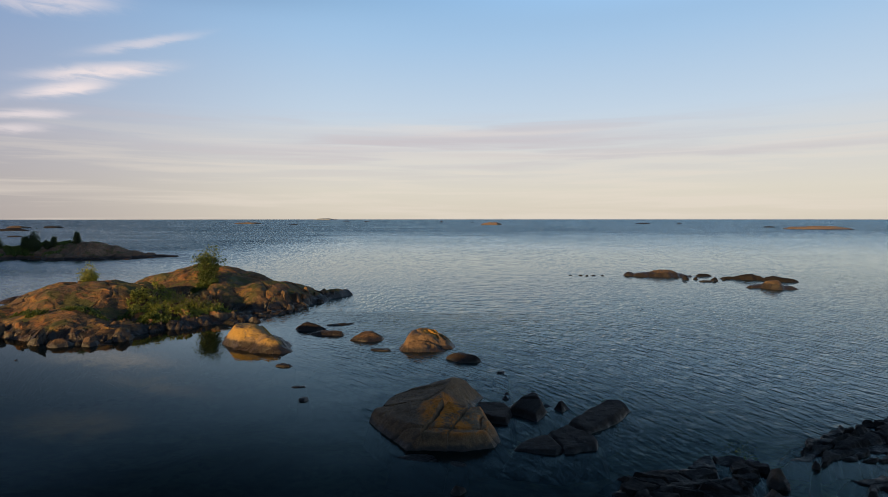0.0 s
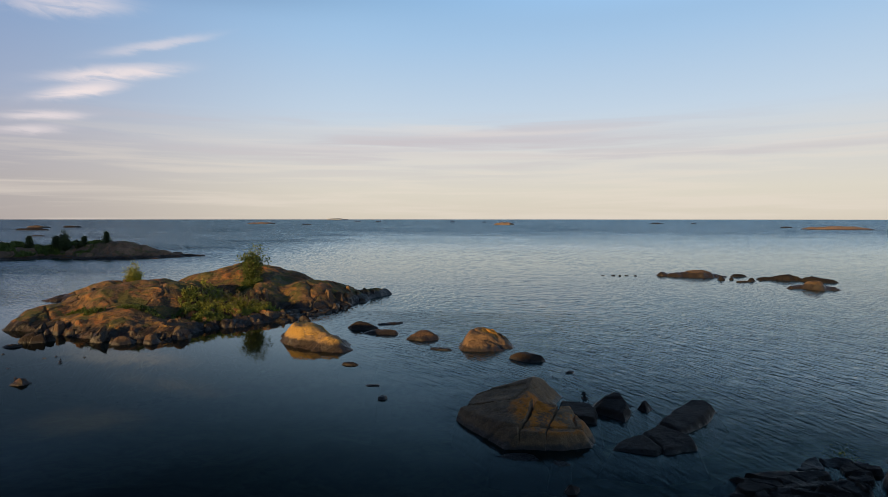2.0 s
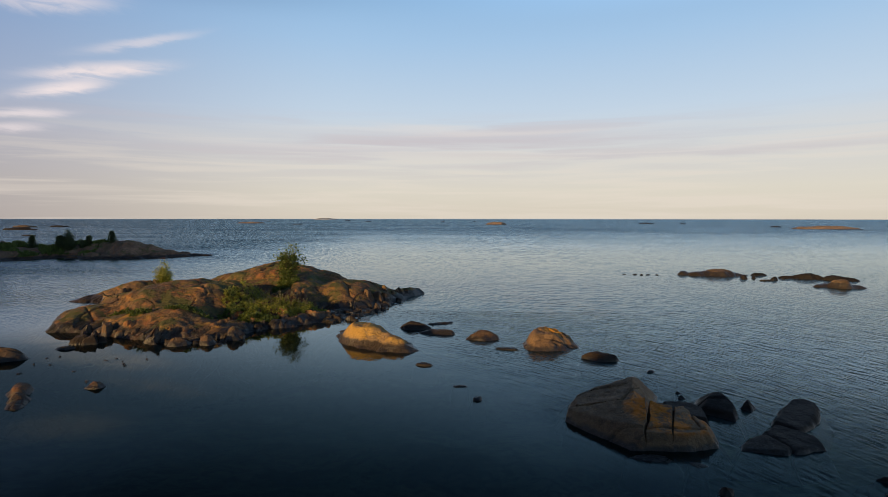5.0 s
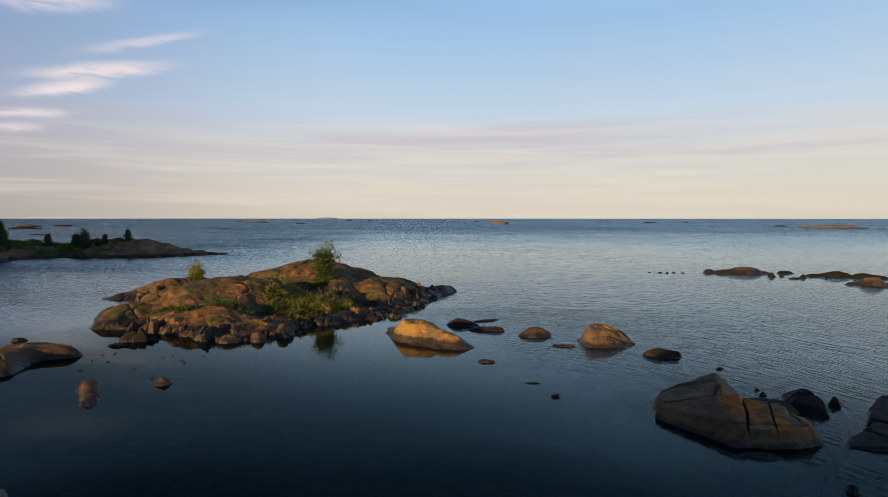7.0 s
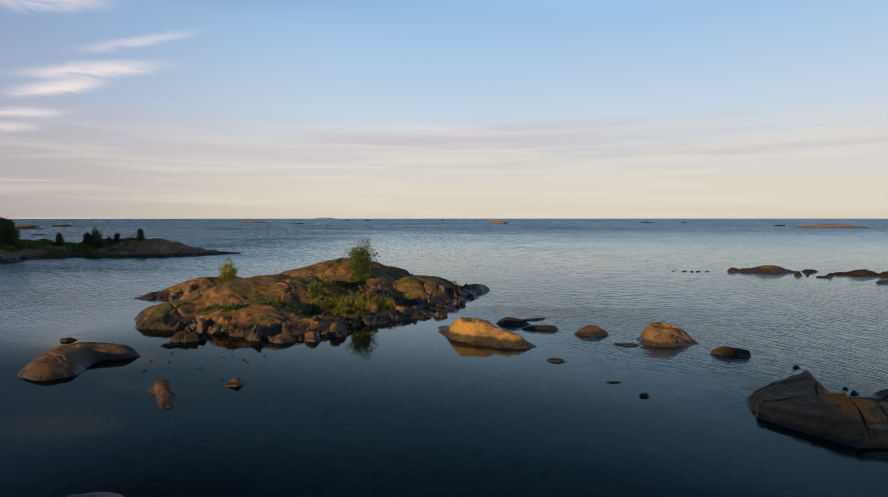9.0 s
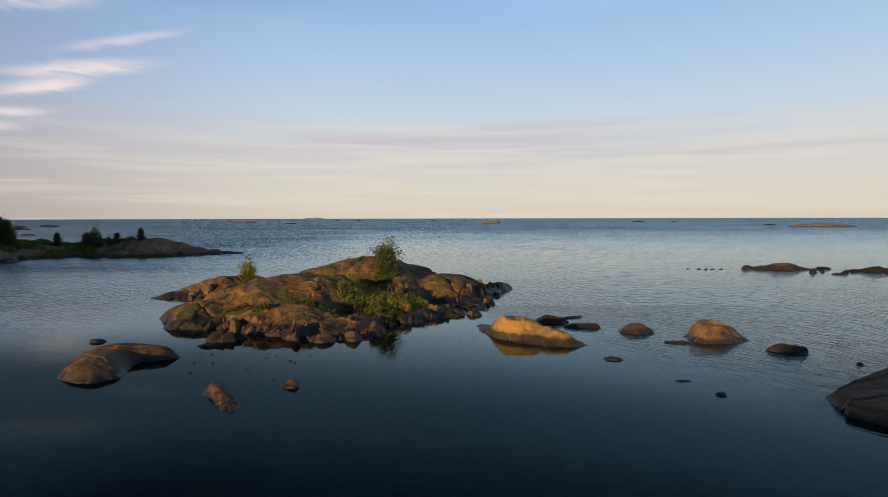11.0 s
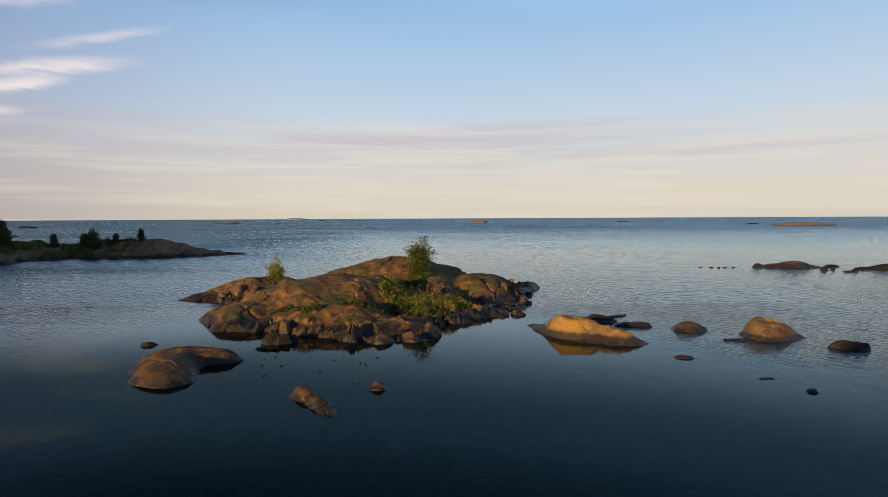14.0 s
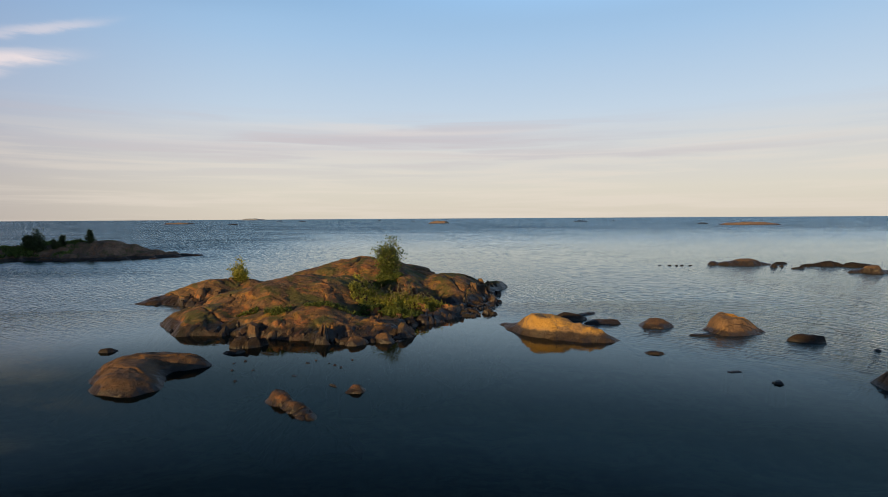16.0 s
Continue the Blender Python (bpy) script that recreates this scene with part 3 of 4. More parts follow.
# ---------------------------------------------------------------- plants
def tube(path, radii, sides=5):
    """Verts and faces of a tapered tube along a path."""
    verts, faces = [], []
    for k, (p, r) in enumerate(zip(path, radii)):
        way = (path[min(k + 1, len(path) - 1)] - path[max(k - 1, 0)]).normalized()
        side = way.cross(Vector((0.31, 0.95, 0.1))).normalized()
        other = way.cross(side)
        for j in range(sides):
            a = 6.2832 * j / sides
            verts.append(p + (side * math.cos(a) + other * math.sin(a)) * r)
    for k in range(len(path) - 1):
        for j in range(sides):
            a, b = k * sides + j, k * sides + (j + 1) % sides
            faces.append((a, b, b + sides, a + sides))
    return verts, faces


class Heap:
    """Collects verts and faces for one mesh."""

    def __init__(self):
        self.verts, self.faces = [], []

    def take(self, verts, faces):
        at = len(self.verts)
        self.verts += [tuple(v) for v in verts]
        self.faces += [tuple(i + at for i in f) for f in faces]

    def leaf(self, p, way, length, width, rng):
        """A leaf of two halves folded along its rib."""
        way = way.normalized()
        side = way.cross(Vector((rng.uniform(-1, 1), rng.uniform(-1, 1), rng.uniform(-1, 1)))).normalized()
        lift = way.cross(side) * width * 0.35
        tip, mid = p + way * length, p + way * length * 0.5
        self.take([p, mid + side * width + lift, tip, mid - side * width + lift], [(0, 1, 2), (0, 2, 3)])


def wander(start, way, length, steps, rng, bend=0.25, rise_=0.1):
    path, p, d = [start.copy()], start.copy(), way.normalized()
    for _ in range(steps):
        d = (d + Vector((rng.uniform(-bend, bend), rng.uniform(-bend, bend), rng.uniform(-bend, bend) * 0.6 + rise_))).normalized()
        p = p + d * (length / steps)
        path.append(p.copy())
    return path


def broadleaf(name, height, spread, stems, leaf, count, seed, leaves=None, lean=0.0, first=0.15):
    """A small alder-like tree: several stems, limbs, twigs and many single leaves. Its foot is at the origin."""
    rng = random.Random(seed)
    wood, green = Heap(), Heap()
    tips = []
    for k in range(stems):
        a = 6.2832 * (k + rng.random() * 0.6) / stems
        reach_out = rng.uniform(0.15, 1.0) if k else 0.1
        out = spread * reach_out
        tall = height * (1.05 - 0.6 * reach_out) * rng.uniform(0.8, 1.0) if k else height      # the outer stems are the shorter ones
        stem = wander(Vector((math.cos(a) * 0.05, math.sin(a) * 0.05, -0.15)),
                      Vector((math.cos(a) * out / tall + lean, math.sin(a) * out / tall, 1.0)), tall, 8, rng, 0.12, 0.05)
        thick = 0.018 * height
        wood.take(*tube(stem, [thick * (1 - 0.85 * i / 8) for i in range(9)]))
        for i in range(1, 9):
            if i / 8 < first:
                continue
            for _ in range(3):
                b = rng.uniform(0, 6.2832)
                reach = spread * rng.uniform(0.25, 0.62) * (1.15 - 0.75 * abs(i / 8 - 0.55))
                twig = wander(stem[i], Vector((math.cos(b), math.sin(b), rng.uniform(0.1, 0.8))), reach, 4, rng, 0.3, 0.08)
                wood.take(*tube(twig, [thick * 0.32 * (1 - 0.8 * j / 4) for j in range(5)], 4))
                tips += [(twig[j], (twig[j] - twig[j - 1])) for j in range(1, 5)]
    for _ in range(count):
        p, way = tips[rng.randrange(len(tips))]
        gap = leaf * 1.25
        q = p + Vector((rng.gauss(0, gap), rng.gauss(0, gap), rng.gauss(0, gap * 0.8)))
        d = way.normalized() * 0.6 + Vector((rng.uniform(-1, 1), rng.uniform(-1, 1), rng.uniform(-0.7, 0.5)))
        size = leaf * rng.uniform(0.6, 1.25)
        green.leaf(q, d, size, size * 0.36, rng)
    return mesh_from(name + "_wood", wood.verts, wood.faces, BARK), mesh_from(name + "_leaves", green.verts, green.faces, leaves or LEAVES, False)


def conifer(name, height, spread, count, needle, seed, leaves=None):
    """A wind-bent juniper or spruce: a stem, drooping boughs and tufts of needles."""
    rng = random.Random(seed)
    wood, green = Heap(), Heap()
    stem = wander(Vector((0, 0, -0.2)), Vector((rng.uniform(-0.08, 0.08), 0, 1)), height + 0.2, 10, rng, 0.06, 0.05)
    wood.take(*tube(stem, [0.022 * height * (1 - 0.9 * i / 10) for i in range(11)], 6))
    tips = []
    for i in range(1, 11):
        for _ in range(7):
            a = rng.uniform(0, 6.2832)
            reach = spread * (1.08 - i / 10.5) ** 0.75 * rng.uniform(0.45, 1.1)
            bough = wander(stem[i].lerp(stem[i - 1], rng.random()), Vector((math.cos(a), math.sin(a), rng.uniform(0.0, 0.5))), reach, 4, rng, 0.2, 0.06)
            wood.take(*tube(bough, [0.006 * height * (1 - 0.8 * j / 4) for j in range(5)], 3))
            tips += [(bough[j].lerp(bough[j - 1], 0.5 * k), bough[j] - bough[j - 1]) for j in range(1, 5) for k in (0, 1)]
    for _ in range(count):
        p, way = tips[rng.randrange(len(tips))]
        q = p + Vector((rng.gauss(0, needle), rng.gauss(0, needle), rng.gauss(0, needle)))
        d = way.normalized() + Vector((rng.uniform(-1, 1), rng.uniform(-1, 1), rng.uniform(-0.5, 0.9)))
        green.leaf(q, d, needle * rng.uniform(0.8, 2.0), needle * 0.22, rng)
    return mesh_from(name + "_wood", wood.verts, wood.faces, BARK), mesh_from(name + "_needles", green.verts, green.faces, leaves or NEEDLES, False)


def plant(name, label, category, meshes, x, y, z, turn=0.0, scale=1.0, group=""):
    foot = new(name)
    foot.empty_display_size = 0.3
    foot.matrix_world = Matrix.Translation((x, y, z)) @ Matrix.Rotation(radians(turn), 4, "Z") @ Matrix.Scale(scale, 4)
    for piece, me in zip(("trunk", "crown"), meshes):
        ob = new(piece, me)
        ob.parent = foot
    return tagged(foot, label, category, group)


alder = broadleaf("alder", 2.25, 1.15, 9, 0.135, 3600, 11, first=0.12, lean=0.06)
plant("alder_tree", "small bushy green alder tree growing from the rock cleft", "tree", alder, -18.15, 35.1, islet_ground(-18.15, 35.1))
sapling = broadleaf("sapling", 1.15, 0.52, 9, 0.085, 2600, 23, leaves=HERBS, first=0.02)
plant("sapling", "small yellow-green sapling on the islet's back ridge", "tree", sapling, -27.8, 36.7, islet_ground(-27.8, 36.7), 0.0, 1.2)


def herbs(name, label, regions, stalks, tall, leaf, mat, seed, category):
    """Waist-high shore herbs: stalks with pairs of leaves, scattered over oval regions of the islet."""
    rng = random.Random(seed)
    heap = Heap()
    for x, y, a, b, share in regions:
        for _ in range(int(stalks * share)):
            r, t = math.sqrt(rng.random()), rng.uniform(0, 6.2832)
            px, py = x + r * a * math.cos(t), y + r * b * math.sin(t)
            pz = islet_ground_fast(px, py)
            if pz < 0.02:
                continue
            h = tall * rng.uniform(0.45, 1.15) * (1.1 - 0.5 * r)
            way = Vector((rng.uniform(-0.3, 0.3), rng.uniform(-0.3, 0.3), 1.0))
            path = wander(Vector((px, py, pz - 0.05)), way, h, 3, rng, 0.15, 0.0)
            heap.take(*tube(path, [0.008, 0.007, 0.005, 0.002], 3))
            for _ in range(9):
                k = rng.uniform(0.15, 1.0) * 2.99
                i = int(k)
                p = path[i].lerp(path[i + 1], k - i)
                d = Vector((rng.uniform(-1, 1), rng.uniform(-1, 1), rng.uniform(0.0, 1.1)))
                heap.leaf(p, d, leaf * rng.uniform(0.6, 1.3), leaf * 0.22, rng)
    ob = new(name, mesh_from(name, heap.verts, heap.faces, mat, False))
    return tagged(ob, label, category, kind="stuff")


GX, GY = np.arange(-38, -6, 0.2), np.arange(20, 47, 0.2)
gx, gy = np.meshgrid(GX, GY)
GROUND = islet_height(np.stack([gx.ravel(), gy.ravel()], 1)).reshape(gx.shape)


def islet_ground_fast(x, y):
    return float(GROUND[min(max(int(round((y - 20) / 0.2)), 0), len(GY) - 1), min(max(int(round((x + 38) / 0.2)), 0), len(GX) - 1)])


herbs("shore_herbs", "sunlit yellow-green leafy herbs crowding the islet's gully",
      ((-17.6, 29.9, 2.5, 1.9, 1.0), (-18.6, 32.1, 1.5, 1.0, 0.25), (-15.75, 31.6, 1.3, 0.8, 0.2), (-16.1, 30.3, 1.2, 1.1, 0.3)), 1300, 0.34, 0.11, HERBS, 5, "herbs")
herbs("grass", "dark green grass and sedge in the clefts of the rock",
      ((-17.85, 27.90, 1.7, 0.7, 0.5), (-20.6, 26.9, 1.3, 0.4, 0.10), (-23.0, 26.4, 0.7, 0.35, 0.05), (-24.6, 27.2, 0.5, 0.3, 0.03), (-18.15, 34.60, 0.9, 0.7, 0.3), (-20.45, 33.60, 1.2, 0.4, 0.12), (-16.25, 30.80, 1.6, 0.5, 0.25)), 1500, 0.22, 0.13, LEAVES, 6, "grass")
herbs("dry_reeds", "pale dry reed stalks standing among the herbs",
      ((-17.65, 31.20, 2.0, 1.6, 1.0),), 150, 0.7, 0.12, DRY, 7, "reeds")

# ---------------------------------------------------------------- single rocks in the cove
def outcrop(name, label, bumps, mat, seed, step=0.05, warp=0.12, rough=0.05, blend=0.08, joints=(), groove=0.15, chips=0.0, facets=0, category="rock"):
    """A rock of several masses run together, with joints (x0, y0, x1, y1) split into it."""
    rng = random.Random(seed)
    top = max(bumps, key=lambda b: b[5])
    flats = []
    for k in range(facets):
        a = 6.2832 * (k + rng.uniform(0.1, 0.9)) / facets
        flats.append((top[0], top[1], math.cos(a), math.sin(a), rng.uniform(0.04, 0.26) * top[5] / min(top[2:4]), top[5] * rng.uniform(0.82, 0.98)))

    def height(xy):
        p = np.column_stack([xy, 0 * xy[:, 0]])
        h = rise(xy + np.stack([fbm(p * 0.9, seed, 3), fbm(p * 0.9 + 4, seed + 3, 3)], 1) * warp, bumps, blend)
        for ax, ay, nx, ny, slope, high in flats:
            h = np.minimum(h, high - slope * ((xy[:, 0] - ax) * nx + (xy[:, 1] - ay) * ny) + 0.03 * value_noise(p * 1.3, seed + 13))
        for x0, y0, x1, y1 in joints:
            long = math.hypot(x1 - x0, y1 - y0)
            dx, dy = (x1 - x0) / long, (y1 - y0) / long
            u = (xy[:, 0] - x0) * dx + (xy[:, 1] - y0) * dy
            v = (xy[:, 1] - y0) * dx - (xy[:, 0] - x0) * dy + 0.07 * value_noise(p * 2.2, seed + 9)
            on = np.clip(np.minimum(u, long - u) * 6, 0, 1)
            h = h - on * (groove * np.exp(-(v / 0.035) ** 2) - 0.025 * np.tanh(v * 9) * np.exp(-np.abs(v)))
        if chips:
            joint, tone = cells(xy + 0.1 * fbm(p * 2, seed + 5, 2)[:, None], chips, seed + 11)
            h = h + (tone - 0.5) * 0.22 * chips - 0.10 * np.exp(-(joint / 0.04) ** 2) * chips
        return h + rough * fbm(p * 1.7, seed + 6, 5, 0.58)
    x0, x1 = min(b[0] - max(b[2:4]) for b in bumps) - 1, max(b[0] + max(b[2:4]) for b in bumps) + 1
    y0, y1 = min(b[1] - max(b[2:4]) for b in bumps) - 1, max(b[1] + max(b[2:4]) for b in bumps) + 1
    return tagged(new(name, heights_to_mesh(name, x0, x1, y0, y1, step, height, mat)), label, category)


outcrop("ochre_boulder", "large rounded boulder covered with ochre lichen in the water",
        ((-10.75, 24.45, 1.6, 1.05, -42, 1.0, 2.0), (-9.75, 23.75, 1.75, 0.85, -38, 0.62, 1.8), (-10.4, 24.5, 2.55, 1.2, -46, 0.17, 6.0), (-11.8, 26.1, 1.0, 0.42, -52, 0.12, 4.0)),
        OCHRE, 203, rough=0.07, facets=5, joints=((-10.90, 25.25, -8.40, 23.05),), groove=0.10)
outcrop("orange_topped_boulder", "domed granite boulder with an orange lichen cap",
        ((-2.35, 24.25, 0.92, 0.95, 0, 0.84, 2.8), (-1.75, 24.35, 0.7, 0.65, -10, 0.5, 2.0), (-2.45, 23.65, 0.95, 0.6, 0, 0.33, 3.0), (-2.2, 24.1, 1.25, 0.9, -8, 0.12, 4.0)),
        CAPPED, 208, facets=6, chips=0.35, joints=((-3.55, 23.50, -1.15, 23.70), (-2.35, 24.75, -1.65, 23.95), (-2.05, 24.85, -1.35, 24.15)), groove=0.28)
rock("low_slab", "low wet slab awash beside the domed boulder", -4.25, 23.35, 1.4, 0.55, 0.07, 0, DARK_ROCK, 9, full=4)
rock("dark_boulder", "smooth dark boulder just breaking the surface", -0.4, 21.9, 1.75, 0.9, 0.29, -12, DARK_ROCK, 12, full=3)
rock("awash_rock", "dark wet rock with a tail awash in ripples", -8.85, 27.60, 2.2, 1.2, 0.38, -18, DARK_ROCK, 14, full=2.5, peak=(-0.4, 0))
rock("awash_rock", "long low dark rock awash", -7.35, 28.90, 2.4, 0.45, 0.07, 24, DARK_ROCK, 15, full=4)
rock("awash_rock", "flat brown-backed rock awash", -7.3, 26.4, 2.3, 0.75, 0.2, -8, GREY_ROCK, 16, full=3)
rock("brown_boulder", "low brown boulder with a pointed back", -5.35, 25.5, 2.3, 1.2, 0.42, -12, GREY_ROCK, 17, full=1.5, peak=(0.1, 0.2))
rock("flat_stone", "flat dark stone barely above the water", -7.6, 20.6, 0.9, 0.45, 0.08, -10, DARK_ROCK, 18, full=4)
rock("flat_stone", "flat dark stone just under the surface", -6.15, 18.05, 0.55, 0.3, 0.03, -5, DARK_ROCK, 19, full=4)
rock("flat_stone", "small grey stone just above the water", -5.55, 16.75, 0.45, 0.36, 0.10, 0, GREY_ROCK, 20, full=3)
rock("flat_stone", "small dark stone awash among ripples", 1.0, 20.15, 0.5, 0.3, 0.07, 0, DARK_ROCK, 21, full=3)

def slab_mesh(name, corners, top, mat, seed, steep=2.0, soft=0.02, step=0.03, wobble=0.05, rough=0.02, cracks=(), gentle=None, bend=None, floor=-0.6):
    """An angular slab over a footprint of corners at the waterline; its top is a plane: x, y, height there, rise along x and along y."""
    px, py, pz, gx, gy = top
    ring = list(corners)                                             # counter-clockwise

    def height(xy):
        p = np.column_stack([xy, 0 * xy[:, 0]])
        q = xy + np.stack([fbm(p * 1.7, bend or seed, 3), fbm(p * 1.7 + 4, (bend or seed) + 3, 3)], 1) * wobble
        planes = [pz + gx * (q[:, 0] - px) + gy * (q[:, 1] - py)]
        for k, (a, b) in enumerate(zip(ring, ring[1:] + ring[:1])):
            long = math.hypot(b[0] - a[0], b[1] - a[1])
            inside = ((b[0] - a[0]) * (q[:, 1] - a[1]) - (b[1] - a[1]) * (q[:, 0] - a[0])) / long
            planes.append(inside * (gentle or {}).get(k, steep))
        planes = np.array(planes)
        low = planes.min(0)
        h = low - soft * np.log(np.exp(-(planes - low) / soft).sum(0))
        for x0, y0, x1, y1 in cracks:
            long = math.hypot(x1 - x0, y1 - y0)
            dx, dy = (x1 - x0) / long, (y1 - y0) / long
            u = (xy[:, 0] - x0) * dx + (xy[:, 1] - y0) * dy
            v = (xy[:, 1] - y0) * dx - (xy[:, 0] - x0) * dy + 0.06 * value_noise(p * 2.6, seed + 9)
            h = h - np.clip(np.minimum(u, long - u) * 6, 0, 1) * (0.09 * np.exp(-(v / 0.03) ** 2) - 0.012 * np.tanh(v * 12) * np.exp(-np.abs(v) * 2))
        return h + rough * fbm(p * 2.1, seed + 6, 5, 0.6)
    out = 0.3 + 0.7 / steep
    return heights_to_mesh(name, min(c[0] for c in ring) - out, max(c[0] for c in ring) + out,
                           min(c[1] for c in ring) - out, max(c[1] for c in ring) + out, step, height, mat, floor, 40)


def slab_rock(name, label, pieces, mat, seed, category="rock", **shape):
    """A rock of angular blocks under one root; pieces: name, corners, top and what differs from the shape."""
    root = tagged(new(name), label, category)
    root.matrix_world = pose(pieces[0][2][0], pieces[0][2][1], 0)
    for k, (piece, corners, top, more) in enumerate(pieces):
        values = dict(shape)
        values.update(more)
        own = values.pop("mat", mat)
        part(piece, slab_mesh(piece, corners, top, own, seed + 17 * k, bend=seed, **values), root)
    return root


slab_rock("great_boulder", "broad brown granite boulder split by crossing joints, orange lichen", (
    ("main_block", ((-2.9, 14.95), (-2.1, 13.92), (-1.58, 13.2), (-1.2, 13.22), (-0.56, 15.0), (-1.3, 15.12), (-2.74, 15.5)), (-1.3, 15.05, 0.68, 0.26, 0.15),
     dict(cracks=((-2.3, 13.9, -1.0, 13.55),), gentle={0: 1.2, 1: 2.0, 2: 3.0})),
    ("back_block", ((-2.72, 15.48), (-1.3, 15.08), (-0.5, 14.97), (-0.25, 15.2), (0.5, 17.3), (-0.2, 17.95), (-1.3, 17.3), (-2.5, 16.6)), (-0.5, 17.0, 0.82, 0.20, 0.03),
     dict(gentle={3: 1.1, 4: 1.2, 5: 1.0, 6: 1.0, 7: 1.6}, cracks=((-1.4, 15.0, -0.3, 16.6), (-2.6, 16.1, -0.7, 16.4)))),
    ("middle_block", ((-1.25, 13.22), (-0.52, 13.2), (0.10, 14.86), (-0.61, 15.02)), (-0.2, 14.9, 0.66, 0.0, 0.16), dict(cracks=((-1.4, 13.62, 0.0, 13.6),), gentle={0: 2.6})),
    ("end_block", ((-0.59, 13.2), (0.75, 13.4), (0.86, 13.9), (0.62, 15.05), (0.04, 14.88)), (0.2, 14.8, 0.56, -0.05, 0.13),
     dict(cracks=((-0.6, 13.66, 0.9, 13.75), (0.3, 13.7, 0.42, 14.9)), gentle={0: 2.2, 1: 1.4, 2: 1.8}))),
    LICHENED, 241, rough=0.03, steep=9.0, wobble=0.055, soft=0.012).location.x -= 0.2
rock("submerged_rock", "dark weed-covered rock just under the surface", -1.35, 12.75, 1.3, 0.5, 0.014, 0, LEDGE_ROCK, 41, full=6)
rock("submerged_rock", "round weed-covered rock just under the surface", -0.45, 12.5, 0.5, 0.35, 0.014, 0, LEDGE_ROCK, 42, full=6)
slab_rock("split_rock", "flat dark wet rock behind the great boulder", (
    ("block", ((-0.1, 15.75), (0.45, 15.1), (0.95, 15.0), (1.15, 15.9), (0.9, 16.35), (0.1, 16.45)), (0.5, 15.8, 0.20, 0.03, 0.02), {}),),
    DARK_ROCK, 331, steep=3.0)
slab_rock("split_rock", "pointed dark rock with a steep face", (
    ("block", ((0.98, 15.95), (1.85, 15.3), (2.2, 16.1), (2.2, 16.95), (1.6, 17.25), (1.1, 16.7)), (1.75, 16.75, 0.50, 0.10, 0.24), dict(gentle={3: 1.0, 4: 0.8, 5: 1.0}, cracks=((1.0, 16.3, 2.2, 16.2),))),),
    DARK_ROCK, 332, steep=2.0)
slab_rock("pointed_stone", "small pointed dark stone standing in the water", (
    ("block", ((2.38, 16.4), (2.62, 16.1), (2.98, 16.38), (2.72, 16.7)), (2.7, 16.4, 0.27, 0.1, 0.1), {}),), DARK_ROCK, 333, steep=1.6, step=0.02)
rock("pebble", "tiny dark stone by the split rocks", 1.0, 17.2, 0.25, 0.2, 0.12, 0, DARK_ROCK, 34, full=2)
rock("pebble", "tiny dark stone by the split rocks", 1.1, 17.7, 0.25, 0.15, 0.08, 0, DARK_ROCK, 35, full=2)
rock("pebble", "tiny dark stone awash", 2.25, 16.6, 0.3, 0.15, 0.08, 0, DARK_ROCK, 36, full=2)
slab_rock("long_rock", "smooth dark elongated rock of three flat slabs", (
    ("slab", ((3.05, 14.4), (3.7, 14.9), (4.3, 15.6), (4.8, 16.3), (4.6, 16.8), (4.0, 16.75), (3.25, 15.9), (2.6, 15.0)), (3.7, 15.6, 0.21, 0.02, 0.05), {}),
    ("slab", ((2.2, 13.2), (3.1, 13.45), (3.3, 14.1), (3.02, 14.34), (2.58, 14.86), (1.95, 14.3), (2.08, 13.6)), (2.6, 14.1, 0.17, 0.03, 0.06), {}),
    ("slab", ((0.95, 13.3), (2.05, 13.12), (2.2, 13.35), (2.0, 14.15), (1.6, 14.05), (1.1, 13.55)), (1.8, 13.6, 0.12, 0.06, 0.02), {})),
    DARK_ROCK, 271, steep=2.0, soft=0.03, rough=0.02)
rock("small_stone", "small dark stone in the dark shallows", -0.36, 11.2, 0.4, 0.35, 0.16, 10, DARK_ROCK, 39, full=2)

# the rocks on the other side of the islet's bay
outcrop("broad_boulder", "broad flat-backed brown boulder with a dark wet rim",
        ((-26.2, 19.25, 2.15, 1.1, -60, 0.46, 3.4), (-25.95, 20.4, 1.9, 0.8, 3, 0.47, 3.4), (-26.45, 20.1, 1.1, 0.9, 0, 0.44, 4.0)), GREY_ROCK, 261, 0.04, 0.2, 0.04, 0.06,
        joints=((-27.2, 19.9, -24.2, 20.7), (-26.9, 19.4, -25.2, 18.4)), groove=0.05)
rock("flat_stone", "small dark stone behind the broad boulder", -28.9, 23.0, 0.9, 0.5, 0.14, -10, DARK_ROCK, 51, full=3)
outcrop("tilted_slab", "narrow tilted brown slab with a notched end",
        ((-20.7, 16.55, 0.58, 0.34, -58, 0.25, 3.0), (-20.0, 15.6, 0.8, 0.30, -55, 0.15, 3.0), (-20.35, 16.05, 0.7, 0.22, -58, 0.13, 3.0)), GRANITE_LOW, 252, 0.03, 0.08, 0.04, 0.04, chips=0.45,
        joints=((-20.8, 15.9, -20.1, 16.4), (-20.4, 15.4, -19.7, 15.8)), groove=0.12)
rock("small_stone", "small reddish stone with a low tail", -18.65, 17.2, 0.85, 0.5, 0.2, 0, GRANITE_LOW, 53, full=2)
rock("small_stone", "thin dark stone awash", -19.4, 17.85, 0.5, 0.14, 0.05, -40, DARK_ROCK, 54, full=3)

